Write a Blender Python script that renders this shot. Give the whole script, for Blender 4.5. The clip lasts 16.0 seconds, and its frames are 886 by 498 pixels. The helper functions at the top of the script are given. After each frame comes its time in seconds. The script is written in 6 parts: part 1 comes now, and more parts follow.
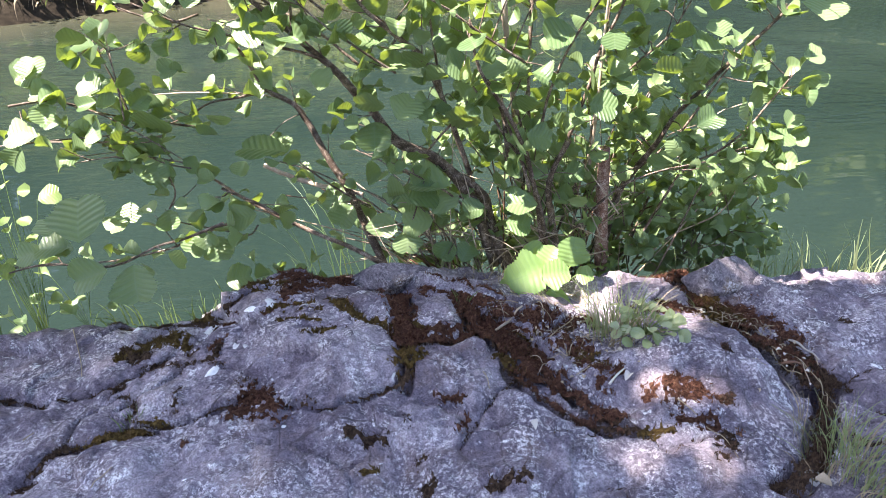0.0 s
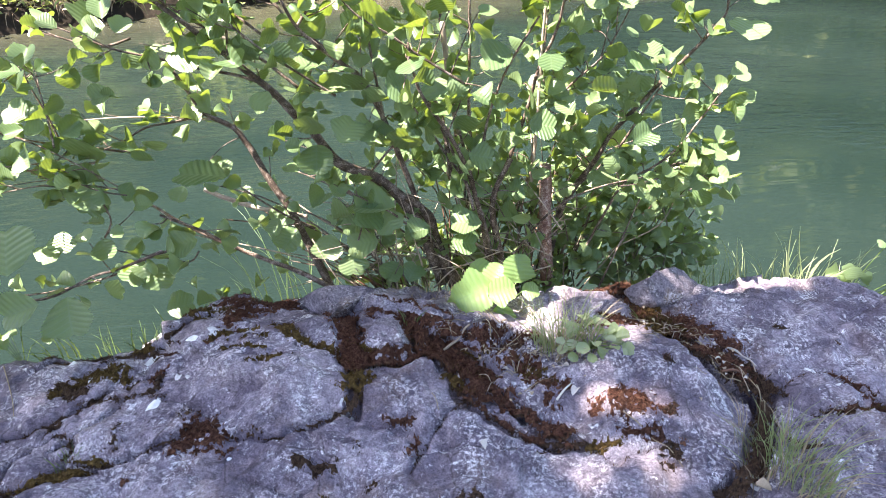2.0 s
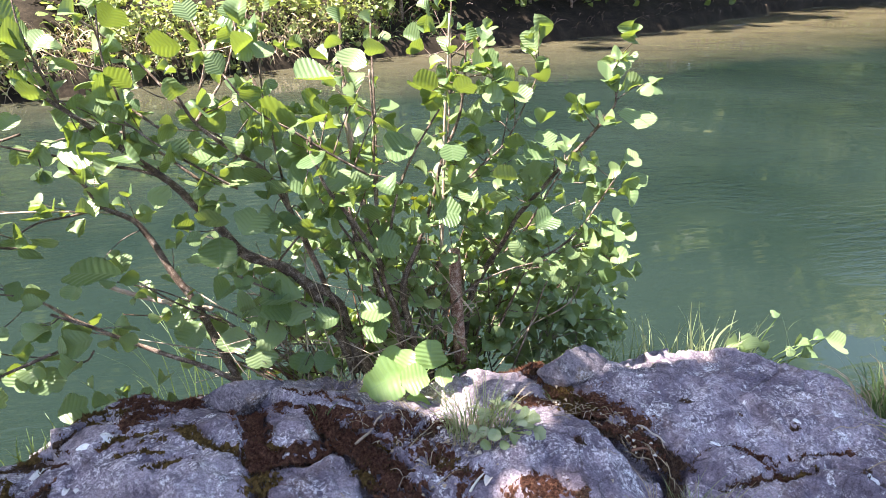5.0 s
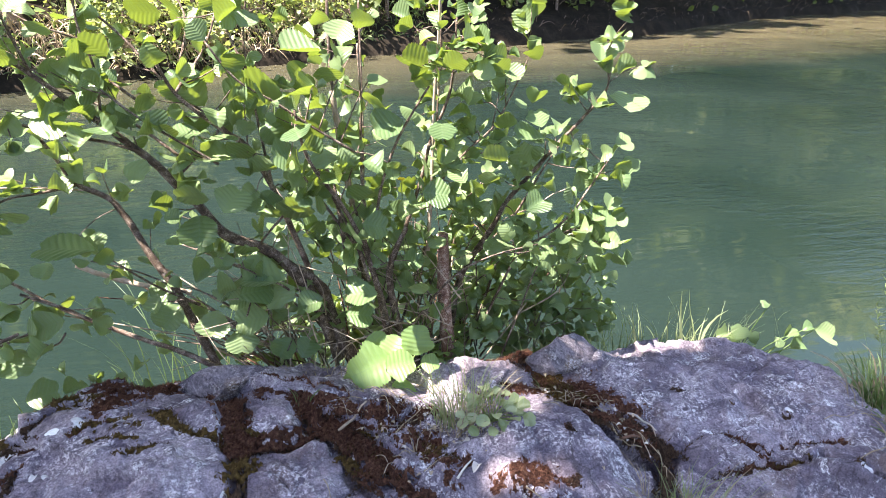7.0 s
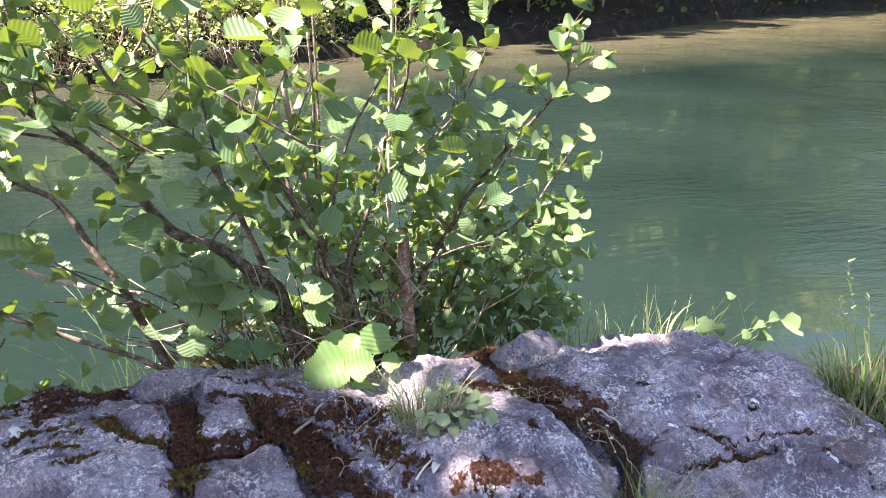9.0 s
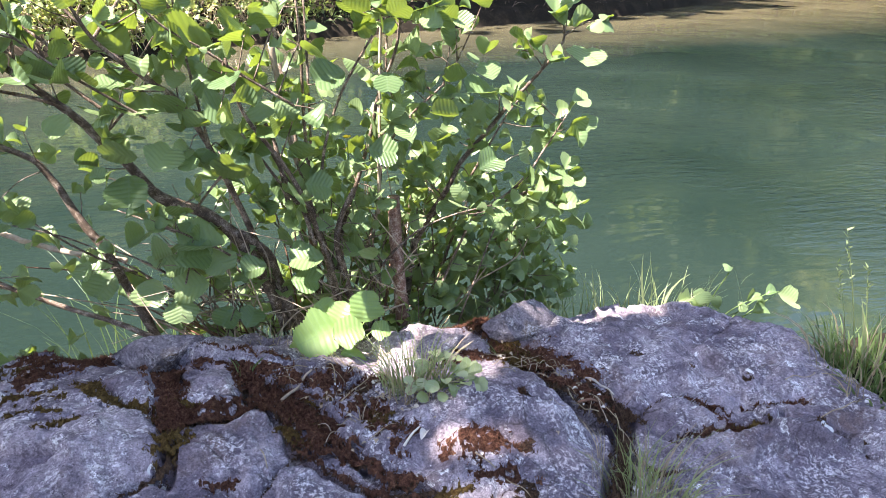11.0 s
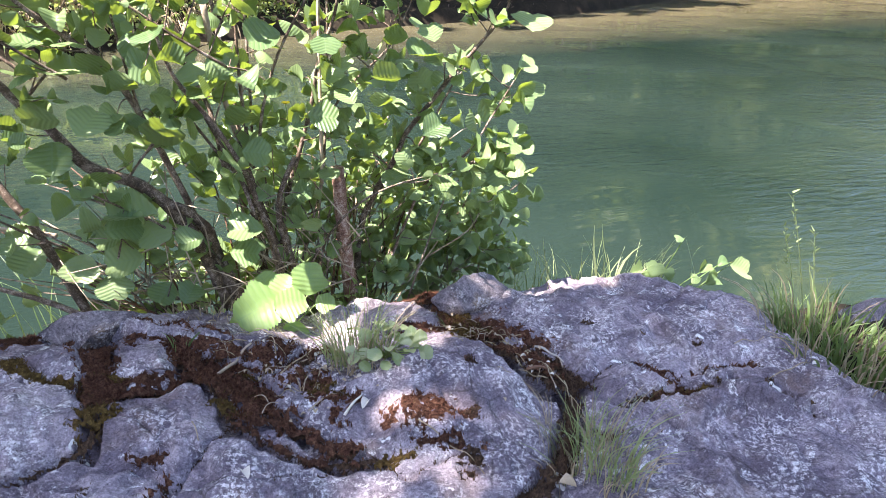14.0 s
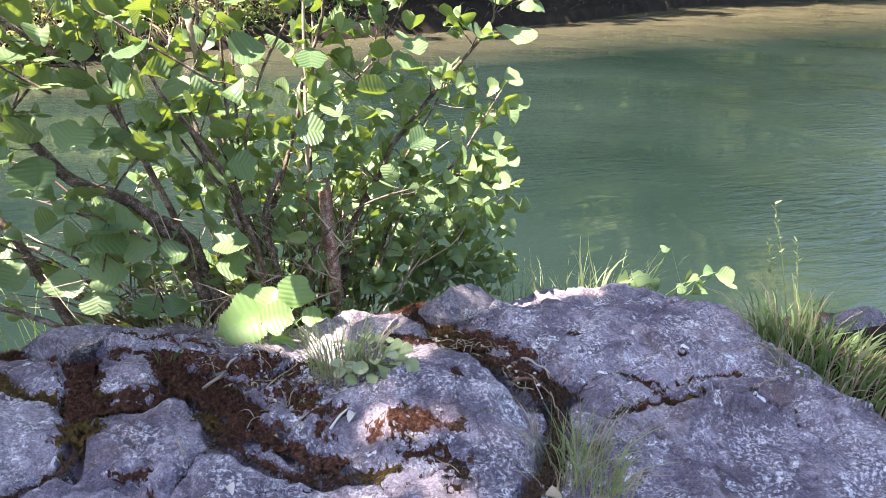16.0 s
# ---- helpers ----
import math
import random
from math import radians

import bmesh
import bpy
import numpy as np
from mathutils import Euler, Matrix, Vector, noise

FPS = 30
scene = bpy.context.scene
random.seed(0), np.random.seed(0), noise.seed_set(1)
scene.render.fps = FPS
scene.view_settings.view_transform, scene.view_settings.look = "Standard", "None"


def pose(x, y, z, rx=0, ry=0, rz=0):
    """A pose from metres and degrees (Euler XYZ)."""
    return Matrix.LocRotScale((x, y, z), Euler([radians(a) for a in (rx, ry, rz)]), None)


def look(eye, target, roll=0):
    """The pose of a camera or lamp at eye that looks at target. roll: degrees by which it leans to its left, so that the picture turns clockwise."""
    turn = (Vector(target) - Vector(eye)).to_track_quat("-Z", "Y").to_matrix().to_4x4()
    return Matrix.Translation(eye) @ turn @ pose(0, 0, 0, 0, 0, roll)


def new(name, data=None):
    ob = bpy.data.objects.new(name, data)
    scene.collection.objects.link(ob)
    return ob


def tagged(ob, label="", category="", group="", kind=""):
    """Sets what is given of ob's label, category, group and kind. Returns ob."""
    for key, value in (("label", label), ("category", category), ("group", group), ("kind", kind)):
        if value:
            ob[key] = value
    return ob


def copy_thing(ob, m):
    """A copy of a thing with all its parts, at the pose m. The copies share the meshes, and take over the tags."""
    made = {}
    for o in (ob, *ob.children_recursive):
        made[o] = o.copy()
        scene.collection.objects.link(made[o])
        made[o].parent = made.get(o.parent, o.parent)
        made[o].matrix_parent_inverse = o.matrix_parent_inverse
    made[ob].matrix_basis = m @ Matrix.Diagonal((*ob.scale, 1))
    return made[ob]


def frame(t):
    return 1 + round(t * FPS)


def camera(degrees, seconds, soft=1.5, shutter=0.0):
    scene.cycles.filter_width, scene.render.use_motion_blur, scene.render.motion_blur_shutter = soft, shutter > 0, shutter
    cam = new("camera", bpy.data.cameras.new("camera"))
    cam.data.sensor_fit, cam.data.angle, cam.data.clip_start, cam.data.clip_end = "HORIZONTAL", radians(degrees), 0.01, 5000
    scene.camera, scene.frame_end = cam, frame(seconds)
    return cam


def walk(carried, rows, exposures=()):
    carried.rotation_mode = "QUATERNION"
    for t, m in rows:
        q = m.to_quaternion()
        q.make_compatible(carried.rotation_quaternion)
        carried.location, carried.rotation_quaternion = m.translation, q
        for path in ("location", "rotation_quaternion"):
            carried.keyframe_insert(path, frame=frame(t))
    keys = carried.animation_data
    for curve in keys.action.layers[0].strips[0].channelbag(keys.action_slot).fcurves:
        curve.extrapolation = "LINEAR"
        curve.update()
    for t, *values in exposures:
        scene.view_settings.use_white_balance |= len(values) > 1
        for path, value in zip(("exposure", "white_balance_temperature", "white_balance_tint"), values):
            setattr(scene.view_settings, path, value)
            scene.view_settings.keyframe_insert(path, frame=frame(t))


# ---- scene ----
EXPOSURES = [(t, stops + 0.04, 6680, 16) for t, stops in ((0.0, 2.5), (1.0, 2.5), (2.0, 2.68), (3.0, 2.58), (4.0, 2.48), (9.0, 2.48), (11.5, 2.52), (14.0, 2.6), (15.5, 2.76), (16.0, 2.56))]
cam = camera(66.8, 16.0, 0.5)
PATH = [
    (0, (0.0284, -0.0000, 1.4058), (-0.0030, 1.7320, 0.4063), -2.08),
    (0.5, (0.0193, 0.0101, 1.4124), (0.0252, 1.7190, 0.3734), -1.84),
    (1, (0.0239, 0.0055, 1.4069), (0.0399, 1.7172, 0.3726), -1.97),
    (1.5, (0.0333, 0.0087, 1.4163), (0.1118, 1.7332, 0.4063), -1.20),
    (2, (0.0430, 0.0069, 1.4198), (0.1561, 1.7526, 0.4503), -1.48),
    (2.5, (0.0529, 0.0085, 1.4223), (0.1898, 1.7604, 0.4672), -2.07),
    (3, (0.0554, 0.0118, 1.4427), (0.2411, 1.7958, 0.5580), -1.99),
    (3.5, (0.0757, 0.0019, 1.4472), (0.3053, 1.8057, 0.6143), -1.17),
    (4, (0.0995, -0.0054, 1.4515), (0.3710, 1.8053, 0.6467), -0.68),
    (4.2, (0.0959, -0.0009, 1.4588), (0.3817, 1.8135, 0.6675), -0.77),
    (6.3, (0.0909, 0.0334, 1.4176), (0.4664, 1.8376, 0.6403), 0.33),
    (6.5, (0.0819, 0.0360, 1.4089), (0.4514, 1.8429, 0.6353), 0.00),
    (7, (0.0863, 0.0413, 1.3955), (0.4693, 1.8435, 0.6174), 0.75),
    (7.5, (0.0978, 0.0445, 1.3911), (0.4773, 1.8505, 0.6202), 0.17),
    (8, (0.1159, 0.0520, 1.3793), (0.5290, 1.8477, 0.6015), 0.43),
    (8.5, (0.1259, 0.0588, 1.3764), (0.5631, 1.8567, 0.6171), 0.38),
    (9, (0.1328, 0.0624, 1.3637), (0.5820, 1.8531, 0.5944), 0.58),
    (9.2, (0.1337, 0.0622, 1.3518), (0.5756, 1.8496, 0.5708), 0.84),
    (11.3, (0.1658, 0.0734, 1.3136), (0.6137, 1.8355, 0.4805), 0.90),
    (11.5, (0.1791, 0.0779, 1.3063), (0.6585, 1.8194, 0.4476), 0.75),
    (12, (0.1888, 0.0759, 1.2829), (0.6201, 1.8255, 0.4152), 0.74),
    (12.5, (0.1924, 0.0671, 1.2626), (0.6340, 1.8089, 0.3845), 1.13),
    (13, (0.2084, 0.0658, 1.2524), (0.7044, 1.7917, 0.3719), 1.87),
    (13.5, (0.2068, 0.0610, 1.2459), (0.7254, 1.8004, 0.4060), 0.88),
    (14, (0.2058, 0.0625, 1.2449), (0.7390, 1.8099, 0.4311), 1.08),
    (14.5, (0.2138, 0.0606, 1.2508), (0.7641, 1.8132, 0.4600), 0.89),
    (15, (0.2147, 0.0596, 1.2505), (0.7672, 1.8140, 0.4652), 0.80),
    (15.5, (0.2146, 0.0595, 1.2511), (0.7721, 1.8130, 0.4673), 0.88),
    (16, (0.2138, 0.0604, 1.2539), (0.7773, 1.8088, 0.4629), 1.16),
]
walk(cam, [(t, look(eye, target, roll)) for t, eye, target, roll in PATH], EXPOSURES)

# ---- light ----
SUN_AZ, SUN_EL = radians(254), radians(62)
world = bpy.data.worlds.new("sky")
scene.world = world
world.use_nodes = True
sky = world.node_tree.nodes.new("ShaderNodeTexSky")
sky.sky_type, sky.sun_disc = "NISHITA", False
sky.sun_elevation, sky.sun_rotation = SUN_EL, SUN_AZ
world.node_tree.links.new(sky.outputs[0], world.node_tree.nodes["Background"].inputs[0])
world.node_tree.nodes["Background"].inputs[1].default_value = 0.09
sun = new("sun", bpy.data.lights.new("sun", "SUN"))
sun.data.energy, sun.data.angle, sun.data.color = 5.0, radians(0.5), (1.0, 0.95, 0.87)
SUNWARD = Vector((math.sin(SUN_AZ) * math.cos(SUN_EL), math.cos(SUN_AZ) * math.cos(SUN_EL), math.sin(SUN_EL)))
sun.matrix_basis = look(SUNWARD * 40, (0, 0, 0))


# ---- materials ----
def graph(name):
    m = bpy.data.materials.new(name)
    m.use_nodes = True
    t = m.node_tree
    return m, t, t.nodes["Principled BSDF"]


def node(t, kind, **values):
    n = t.nodes.new(kind)
    for key, value in values.items():
        n.inputs[key.replace("_", " ")].default_value = value
    return n


def coords(t, kind="Object"):
    return t.nodes.new("ShaderNodeTexCoord").outputs[kind]


def grain(t, vector, scale, detail=5.0, rough=0.6, distort=0.0):
    n = node(t, "ShaderNodeTexNoise", Scale=scale, Detail=detail, Roughness=rough, Distortion=distort)
    t.links.new(vector, n.inputs["Vector"])
    return n.outputs["Fac"]


def ramp(t, fac, *stops):
    n = t.nodes.new("ShaderNodeValToRGB")
    while len(n.color_ramp.elements) < len(stops):
        n.color_ramp.elements.new(0.5)
    for e, (at, color) in zip(n.color_ramp.elements, stops):
        e.position = at
        e.color = (*color, 1) if isinstance(color, tuple) else (color, color, color, 1)
    t.links.new(fac, n.inputs["Fac"])
    return n.outputs["Color"]


def blend(t, fac, a, b, how="MIX"):
    n = t.nodes.new("ShaderNodeMix")
    n.data_type, n.blend_type = "RGBA", how
    for value, slot in ((fac, 0), (a, 6), (b, 7)):
        if isinstance(value, (int, float)):
            n.inputs[slot].default_value = value
        elif isinstance(value, tuple):
            n.inputs[slot].default_value = (*value, 1)
        else:
            t.links.new(value, n.inputs[slot])
    return n.outputs[2]


def relief(t, bsdf, height, strength, distance):
    n = node(t, "ShaderNodeBump", Strength=strength, Distance=distance)
    t.links.new(height, n.inputs["Height"])
    t.links.new(n.outputs["Normal"], bsdf.inputs["Normal"])


def rock_material(name, low, mid, high, crust, warm=0.0):
    m, t, b = graph(name)
    at = coords(t)
    broad, fine, grit = grain(t, at, 5, 6, 0.65, 0.6), grain(t, at, 55, 8, 0.78), grain(t, at, 300, 3, 0.7)
    col = ramp(t, fine, (0.36, low), (0.5, mid), (0.64, high))
    col = blend(t, ramp(t, broad, (0.43, 0.0), (0.57, 0.6)), col, high)
    col = blend(t, ramp(t, grain(t, at, 6, 8, 0.7, 0.5), (0.49, 0.0), (0.54, 0.75)), col, low)
    col = blend(t, ramp(t, grain(t, at, 21, 6, 0.7, 0.6), (0.52, 0.0), (0.6, 0.5)), col, tuple(0.72 * c for c in low))
    col = blend(t, ramp(t, grain(t, at, 8, 5, 0.65), (0.54, 0.0), (0.7, warm)), col, (0.27, 0.16, 0.075))
    # pale crust lichen: small crisp specks, gathered in broken blotches
    spread = ramp(t, grain(t, at, 9, 8, 0.75, 0.3), (0.47, 0.0), (0.58, 1.0))
    specks = ramp(t, grain(t, at, 130, 6, 0.75), (0.5, 0.0), (0.56, 0.85))
    col = blend(t, blend(t, 1.0, spread, specks, "MULTIPLY"), col, crust)
    patches = blend(t, 1.0, ramp(t, grain(t, at, 17, 7, 0.8, 0.3), (0.58, 0.0), (0.63, 1.0)), ramp(t, grain(t, at, 110, 5, 0.8), (0.42, 0.0), (0.5, 0.85)), "MULTIPLY")
    col = blend(t, patches, col, tuple(min(0.8, 1.2 * c) for c in crust))
    # hairline fractures
    bent = blend(t, 0.12, at, node(t, "ShaderNodeTexNoise", Scale=9.0, Detail=5.0).outputs["Color"])
    joint = node(t, "ShaderNodeTexVoronoi", Scale=7.0)
    joint.feature = "DISTANCE_TO_EDGE"
    t.links.new(bent, joint.inputs["Vector"])
    line = blend(t, 1.0, ramp(t, joint.outputs["Distance"], (0.003, 0.6), (0.016, 0.0)), ramp(t, grain(t, at, 6, 4, 0.6), (0.5, 0.0), (0.58, 1.0)), "MULTIPLY")
    col = blend(t, line, col, (0.045, 0.035, 0.035))
    # dark pores and thin broken seams
    col = blend(t, ramp(t, grain(t, at, 150, 4, 0.7, 0.8), (0.33, 0.8), (0.4, 0.0)), col, (0.05, 0.042, 0.045))
    col = blend(t, ramp(t, grain(t, at, 30, 6, 0.75, 1.8), (0.29, 0.85), (0.36, 0.0)), col, (0.05, 0.04, 0.038))
    col = blend(t, 1.0, col, ramp(t, grain(t, at, 220, 5, 0.85), (0.36, 0.6), (0.5, 1.0), (0.6, 1.3)), "MULTIPLY")
    t.links.new(col, b.inputs["Base Color"])
    b.inputs["Roughness"].default_value = 0.9
    b.inputs["Specular IOR Level"].default_value = 0.25
    relief(t, b, blend(t, 0.35, fine, grit), 1.0, 0.006)
    return m


ROCK = rock_material("limestone", (0.118, 0.095, 0.126), (0.228, 0.19, 0.228), (0.362, 0.31, 0.352), (0.7, 0.655, 0.68), 0.25)
STONE = rock_material("ochre_limestone", (0.09, 0.075, 0.09), (0.19, 0.16, 0.185), (0.3, 0.255, 0.28), (0.58, 0.53, 0.54), 0.75)


def plain(name, stops, scale, rough=0.8, bump=0.5, distance=0.003, spec=0.3, detail=6.0):
    """A dull natural surface: colours by noise at two scales, with fine relief."""
    m, t, b = graph(name)
    at = coords(t)
    fac = blend(t, 0.45, grain(t, at, scale, detail, 0.65), grain(t, at, scale * 6.3, 4, 0.7))
    shift = node(t, "ShaderNodeHueSaturation")
    info = t.nodes.new("ShaderNodeObjectInfo")
    span = node(t, "ShaderNodeMapRange")
    span.inputs["To Min"].default_value, span.inputs["To Max"].default_value = 0.8, 1.2
    t.links.new(info.outputs["Random"], span.inputs["Value"])
    t.links.new(span.outputs[0], shift.inputs["Value"])
    t.links.new(ramp(t, fac, *stops), shift.inputs["Color"])
    t.links.new(shift.outputs[0], b.inputs["Base Color"])
    b.inputs["Roughness"].default_value, b.inputs["Specular IOR Level"].default_value = rough, spec
    relief(t, b, fac, bump, distance)
    return m


MOSS = {
    "r": plain("red_brown_moss", ((0.38, (0.02, 0.009, 0.006)), (0.46, (0.085, 0.037, 0.025)), (0.54, (0.165, 0.075, 0.05)), (0.62, (0.26, 0.15, 0.09))), 150, 0.95, 1.0, 0.01, 0.1),
    "o": plain("olive_moss", ((0.38, (0.03, 0.02, 0.008)), (0.49, (0.085, 0.05, 0.018)), (0.62, (0.22, 0.15, 0.05))), 140, 0.95, 0.9, 0.006, 0.1),
    "d": plain("dark_moss", ((0.38, (0.022, 0.014, 0.01)), (0.47, (0.06, 0.036, 0.026)), (0.58, (0.16, 0.1, 0.065))), 150, 0.95, 1.0, 0.01, 0.1),
}
LICHEN = plain("white_lichen", ((0.3, (0.52, 0.51, 0.53)), (0.6, (0.84, 0.83, 0.83))), 120, 0.9, 0.6, 0.002)
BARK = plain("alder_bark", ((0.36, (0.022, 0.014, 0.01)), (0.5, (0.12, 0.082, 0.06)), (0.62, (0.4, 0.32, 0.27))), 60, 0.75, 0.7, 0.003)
DEADWOOD = plain("bleached_wood", ((0.3, (0.2, 0.14, 0.1)), (0.6, (0.45, 0.36, 0.28))), 50, 0.8, 0.6, 0.002)
STUB_BARK = plain("peeling_bark", ((0.36, (0.07, 0.035, 0.026)), (0.5, (0.22, 0.12, 0.09)), (0.62, (0.5, 0.4, 0.35))), 45, 0.7, 0.9, 0.004)
RED_TWIG = plain("reddish_bark", ((0.3, (0.08, 0.035, 0.024)), (0.6, (0.18, 0.095, 0.06))), 60, 0.6, 0.4, 0.001)
STRAW = plain("dry_straw", ((0.3, (0.2, 0.14, 0.08)), (0.65, (0.44, 0.36, 0.25))), 40, 0.8, 0.3, 0.001)
# near-black tones put the shade under the far bank's overhang into the colour
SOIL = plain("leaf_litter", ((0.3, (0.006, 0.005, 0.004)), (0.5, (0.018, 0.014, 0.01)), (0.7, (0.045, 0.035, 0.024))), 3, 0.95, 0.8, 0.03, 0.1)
PETAL = plain("yellow_petal", ((0.3, (0.7, 0.5, 0.01)), (0.6, (0.85, 0.65, 0.02))), 60, 0.5, 0.1, 0.001)


def leaf_material(name, dark, light, through_color, share=0.4, veins=9.0, rough=0.42, island=False):
    """Thin leaf: glossy skin, veins that run out from the midrib, and light that shines through."""
    m, t, b = graph(name)
    sep = t.nodes.new("ShaderNodeSeparateXYZ")
    t.links.new(coords(t, "UV"), sep.inputs[0])

    def maths(how, a, c=None):
        n = t.nodes.new("ShaderNodeMath")
        n.operation = how
        for k, v in enumerate((a, c)):
            if isinstance(v, (int, float)):
                n.inputs[k].default_value = v
            elif v is not None:
                t.links.new(v, n.inputs[k])
        return n.outputs[0]

    side = maths("ABSOLUTE", maths("SUBTRACT", sep.outputs[0], 0.5))
    run = maths("MULTIPLY", maths("SUBTRACT", sep.outputs[1], maths("MULTIPLY", side, 0.7)), veins)
    line = maths("ABSOLUTE", maths("SUBTRACT", maths("FRACT", run), 0.5))
    vein = maths("MAXIMUM", maths("LESS_THAN", line, 0.09), maths("LESS_THAN", side, 0.018))
    if island:
        rnd = t.nodes.new("ShaderNodeNewGeometry").outputs["Random Per Island"]
    else:
        rnd = t.nodes.new("ShaderNodeObjectInfo").outputs["Random"]
    tone = blend(t, ramp(t, rnd, (0.0, 0.0), (1.0, 1.0)), dark, light)
    tone = blend(t, ramp(t, grain(t, coords(t), 45, 5, 0.65), (0.35, 0.0), (0.7, 0.35)), tone, light)
    tone = blend(t, ramp(t, grain(t, coords(t), 90, 3, 0.6), (0.66, 0.0), (0.72, 0.5)), tone, (0.12, 0.09, 0.03))
    col = blend(t, maths("MULTIPLY", vein, 0.2), tone, tuple(min(1, 1.5 * c + 0.02) for c in light))
    t.links.new(col, b.inputs["Base Color"])
    b.inputs["Roughness"].default_value = rough
    b.inputs["Specular IOR Level"].default_value = 0.5
    relief(t, b, line, 0.35, 0.002)
    glow = t.nodes.new("ShaderNodeBsdfTranslucent")
    t.links.new(blend(t, maths("MULTIPLY", vein, 0.45), through_color, tuple(0.45 * c for c in through_color)), glow.inputs["Color"])
    mix = node(t, "ShaderNodeMixShader", Fac=share)
    t.links.new(b.outputs[0], mix.inputs[1])
    t.links.new(glow.outputs[0], mix.inputs[2])
    t.links.new(mix.outputs[0], t.nodes["Material Output"].inputs["Surface"])
    return m


LEAF = leaf_material("alder_leaf", (0.066, 0.125, 0.05), (0.245, 0.325, 0.155), (0.25, 0.33, 0.035), 0.36, 7, 0.34)
LEAF_STUFF = leaf_material("alder_leaf_mass", (0.066, 0.125, 0.05), (0.245, 0.325, 0.155), (0.25, 0.33, 0.035), 0.36, 7, 0.34, True)
HERB = leaf_material("herb_leaf", (0.09, 0.15, 0.042), (0.2, 0.28, 0.1), (0.46, 0.56, 0.1), 0.4, 7)
PALE_HERB = leaf_material("pale_herb_leaf", (0.16, 0.22, 0.1), (0.4, 0.44, 0.27), (0.46, 0.54, 0.12), 0.3, 3)
PALE_GRASS = leaf_material("pale_grass_blade", (0.12, 0.17, 0.07), (0.34, 0.38, 0.2), (0.4, 0.46, 0.14), 0.35, 0.5, 0.5, True)
BROADLEAF = leaf_material("broad_leaf", (0.14, 0.235, 0.075), (0.21, 0.31, 0.12), (0.38, 0.5, 0.1), 0.4, 7)
GRASS = leaf_material("grass_blade", (0.035, 0.072, 0.024), (0.15, 0.21, 0.085), (0.28, 0.38, 0.085), 0.35, 0.5, 0.5, True)
# far foliage: a darker shaded tone and two paler sunlit ones, lighting put into colour
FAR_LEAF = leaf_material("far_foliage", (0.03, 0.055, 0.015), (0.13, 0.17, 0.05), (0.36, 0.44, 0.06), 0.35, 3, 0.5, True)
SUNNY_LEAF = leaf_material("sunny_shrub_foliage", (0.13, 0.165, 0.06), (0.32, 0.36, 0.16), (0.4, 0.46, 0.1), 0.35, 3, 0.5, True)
SUNLIT_TREE_LEAF = leaf_material("sunlit_tree_foliage", (0.3, 0.32, 0.1), (0.56, 0.56, 0.24), (0.5, 0.52, 0.12), 0.35, 3, 0.5, True)


def water_material():
    m, t, b = graph("river_water")
    at = coords(t)
    deep = ramp(t, grain(t, at, 0.35, 3, 0.5), (0.3, (0.008, 0.016, 0.0135)), (0.7, (0.016, 0.027, 0.023)))
    across = node(t, "ShaderNodeVectorMath")
    across.operation = "DOT_PRODUCT"
    across.inputs[1].default_value = (-0.25, 0.9, 0)
    t.links.new(at, across.inputs[0])
    span = node(t, "ShaderNodeMapRange")
    span.inputs["From Min"].default_value, span.inputs["From Max"].default_value = 6.0, 13.0
    t.links.new(across.outputs["Value"], span.inputs["Value"])
    wander = blend(t, 0.25, span.outputs[0], grain(t, at, 0.6, 4, 0.6))
    # browner towards the far bank: shallow bed, with sunlit-tree reflections put into the colour
    t.links.new(blend(t, ramp(t, wander, (0.3, 0.0), (0.85, 1.0)), deep, (0.13, 0.112, 0.066)), b.inputs["Base Color"])
    b.inputs["Roughness"].default_value, b.inputs["IOR"].default_value = 0.04, 1.33
    stretch = t.nodes.new("ShaderNodeMapping")
    stretch.inputs["Scale"].default_value = (0.7, 2.2, 1)
    stretch.inputs["Rotation"].default_value = (0, 0, radians(-18))
    t.links.new(at, stretch.inputs["Vector"])
    small, broad = grain(t, stretch.outputs[0], 7, 4, 0.55, 0.4), grain(t, stretch.outputs[0], 0.9, 3, 0.5, 0.5)
    calm = ramp(t, grain(t, at, 0.5, 2, 0.5), (0.44, 0.04), (0.58, 2.2))
    relief(t, b, blend(t, 0.5, blend(t, 1.0, small, calm, "MULTIPLY"), broad), 0.36, 0.06)
    return m


WATER = water_material()


# ---- helpers for shapes ----
def mesh_of(name, verts, faces, material, uvs=None, round_=True):
    me = bpy.data.meshes.new(name)
    me.from_pydata([tuple(v) for v in verts], [], faces)
    if uvs is not None:
        layer = me.uv_layers.new(name="UVMap")
        index = np.empty(len(me.loops), dtype=np.int32)
        me.loops.foreach_get("vertex_index", index)
        layer.data.foreach_set("uv", np.asarray(uvs, dtype=np.float32)[index].ravel())
    if round_:
        me.polygons.foreach_set("use_smooth", [True] * len(me.polygons))
    me.materials.append(material)
    me.update()
    return me


def part(name, me, parent=None, label="", m=None):
    ob = new(name, me)
    if parent is not None:
        ob.parent = parent
    if m is not None:
        ob.matrix_basis = m
    if label:
        ob["label"] = label
    return ob


def thing(name, label, category, group="", at=(0, 0, 0)):
    ob = new(name)
    ob.location = at
    ob.empty_display_size = 0.05
    return tagged(ob, label, category, group)


def lattice(seed):
    return np.random.RandomState(seed).rand(128, 128)


LATTICES = [lattice(100 + k) for k in range(8)]


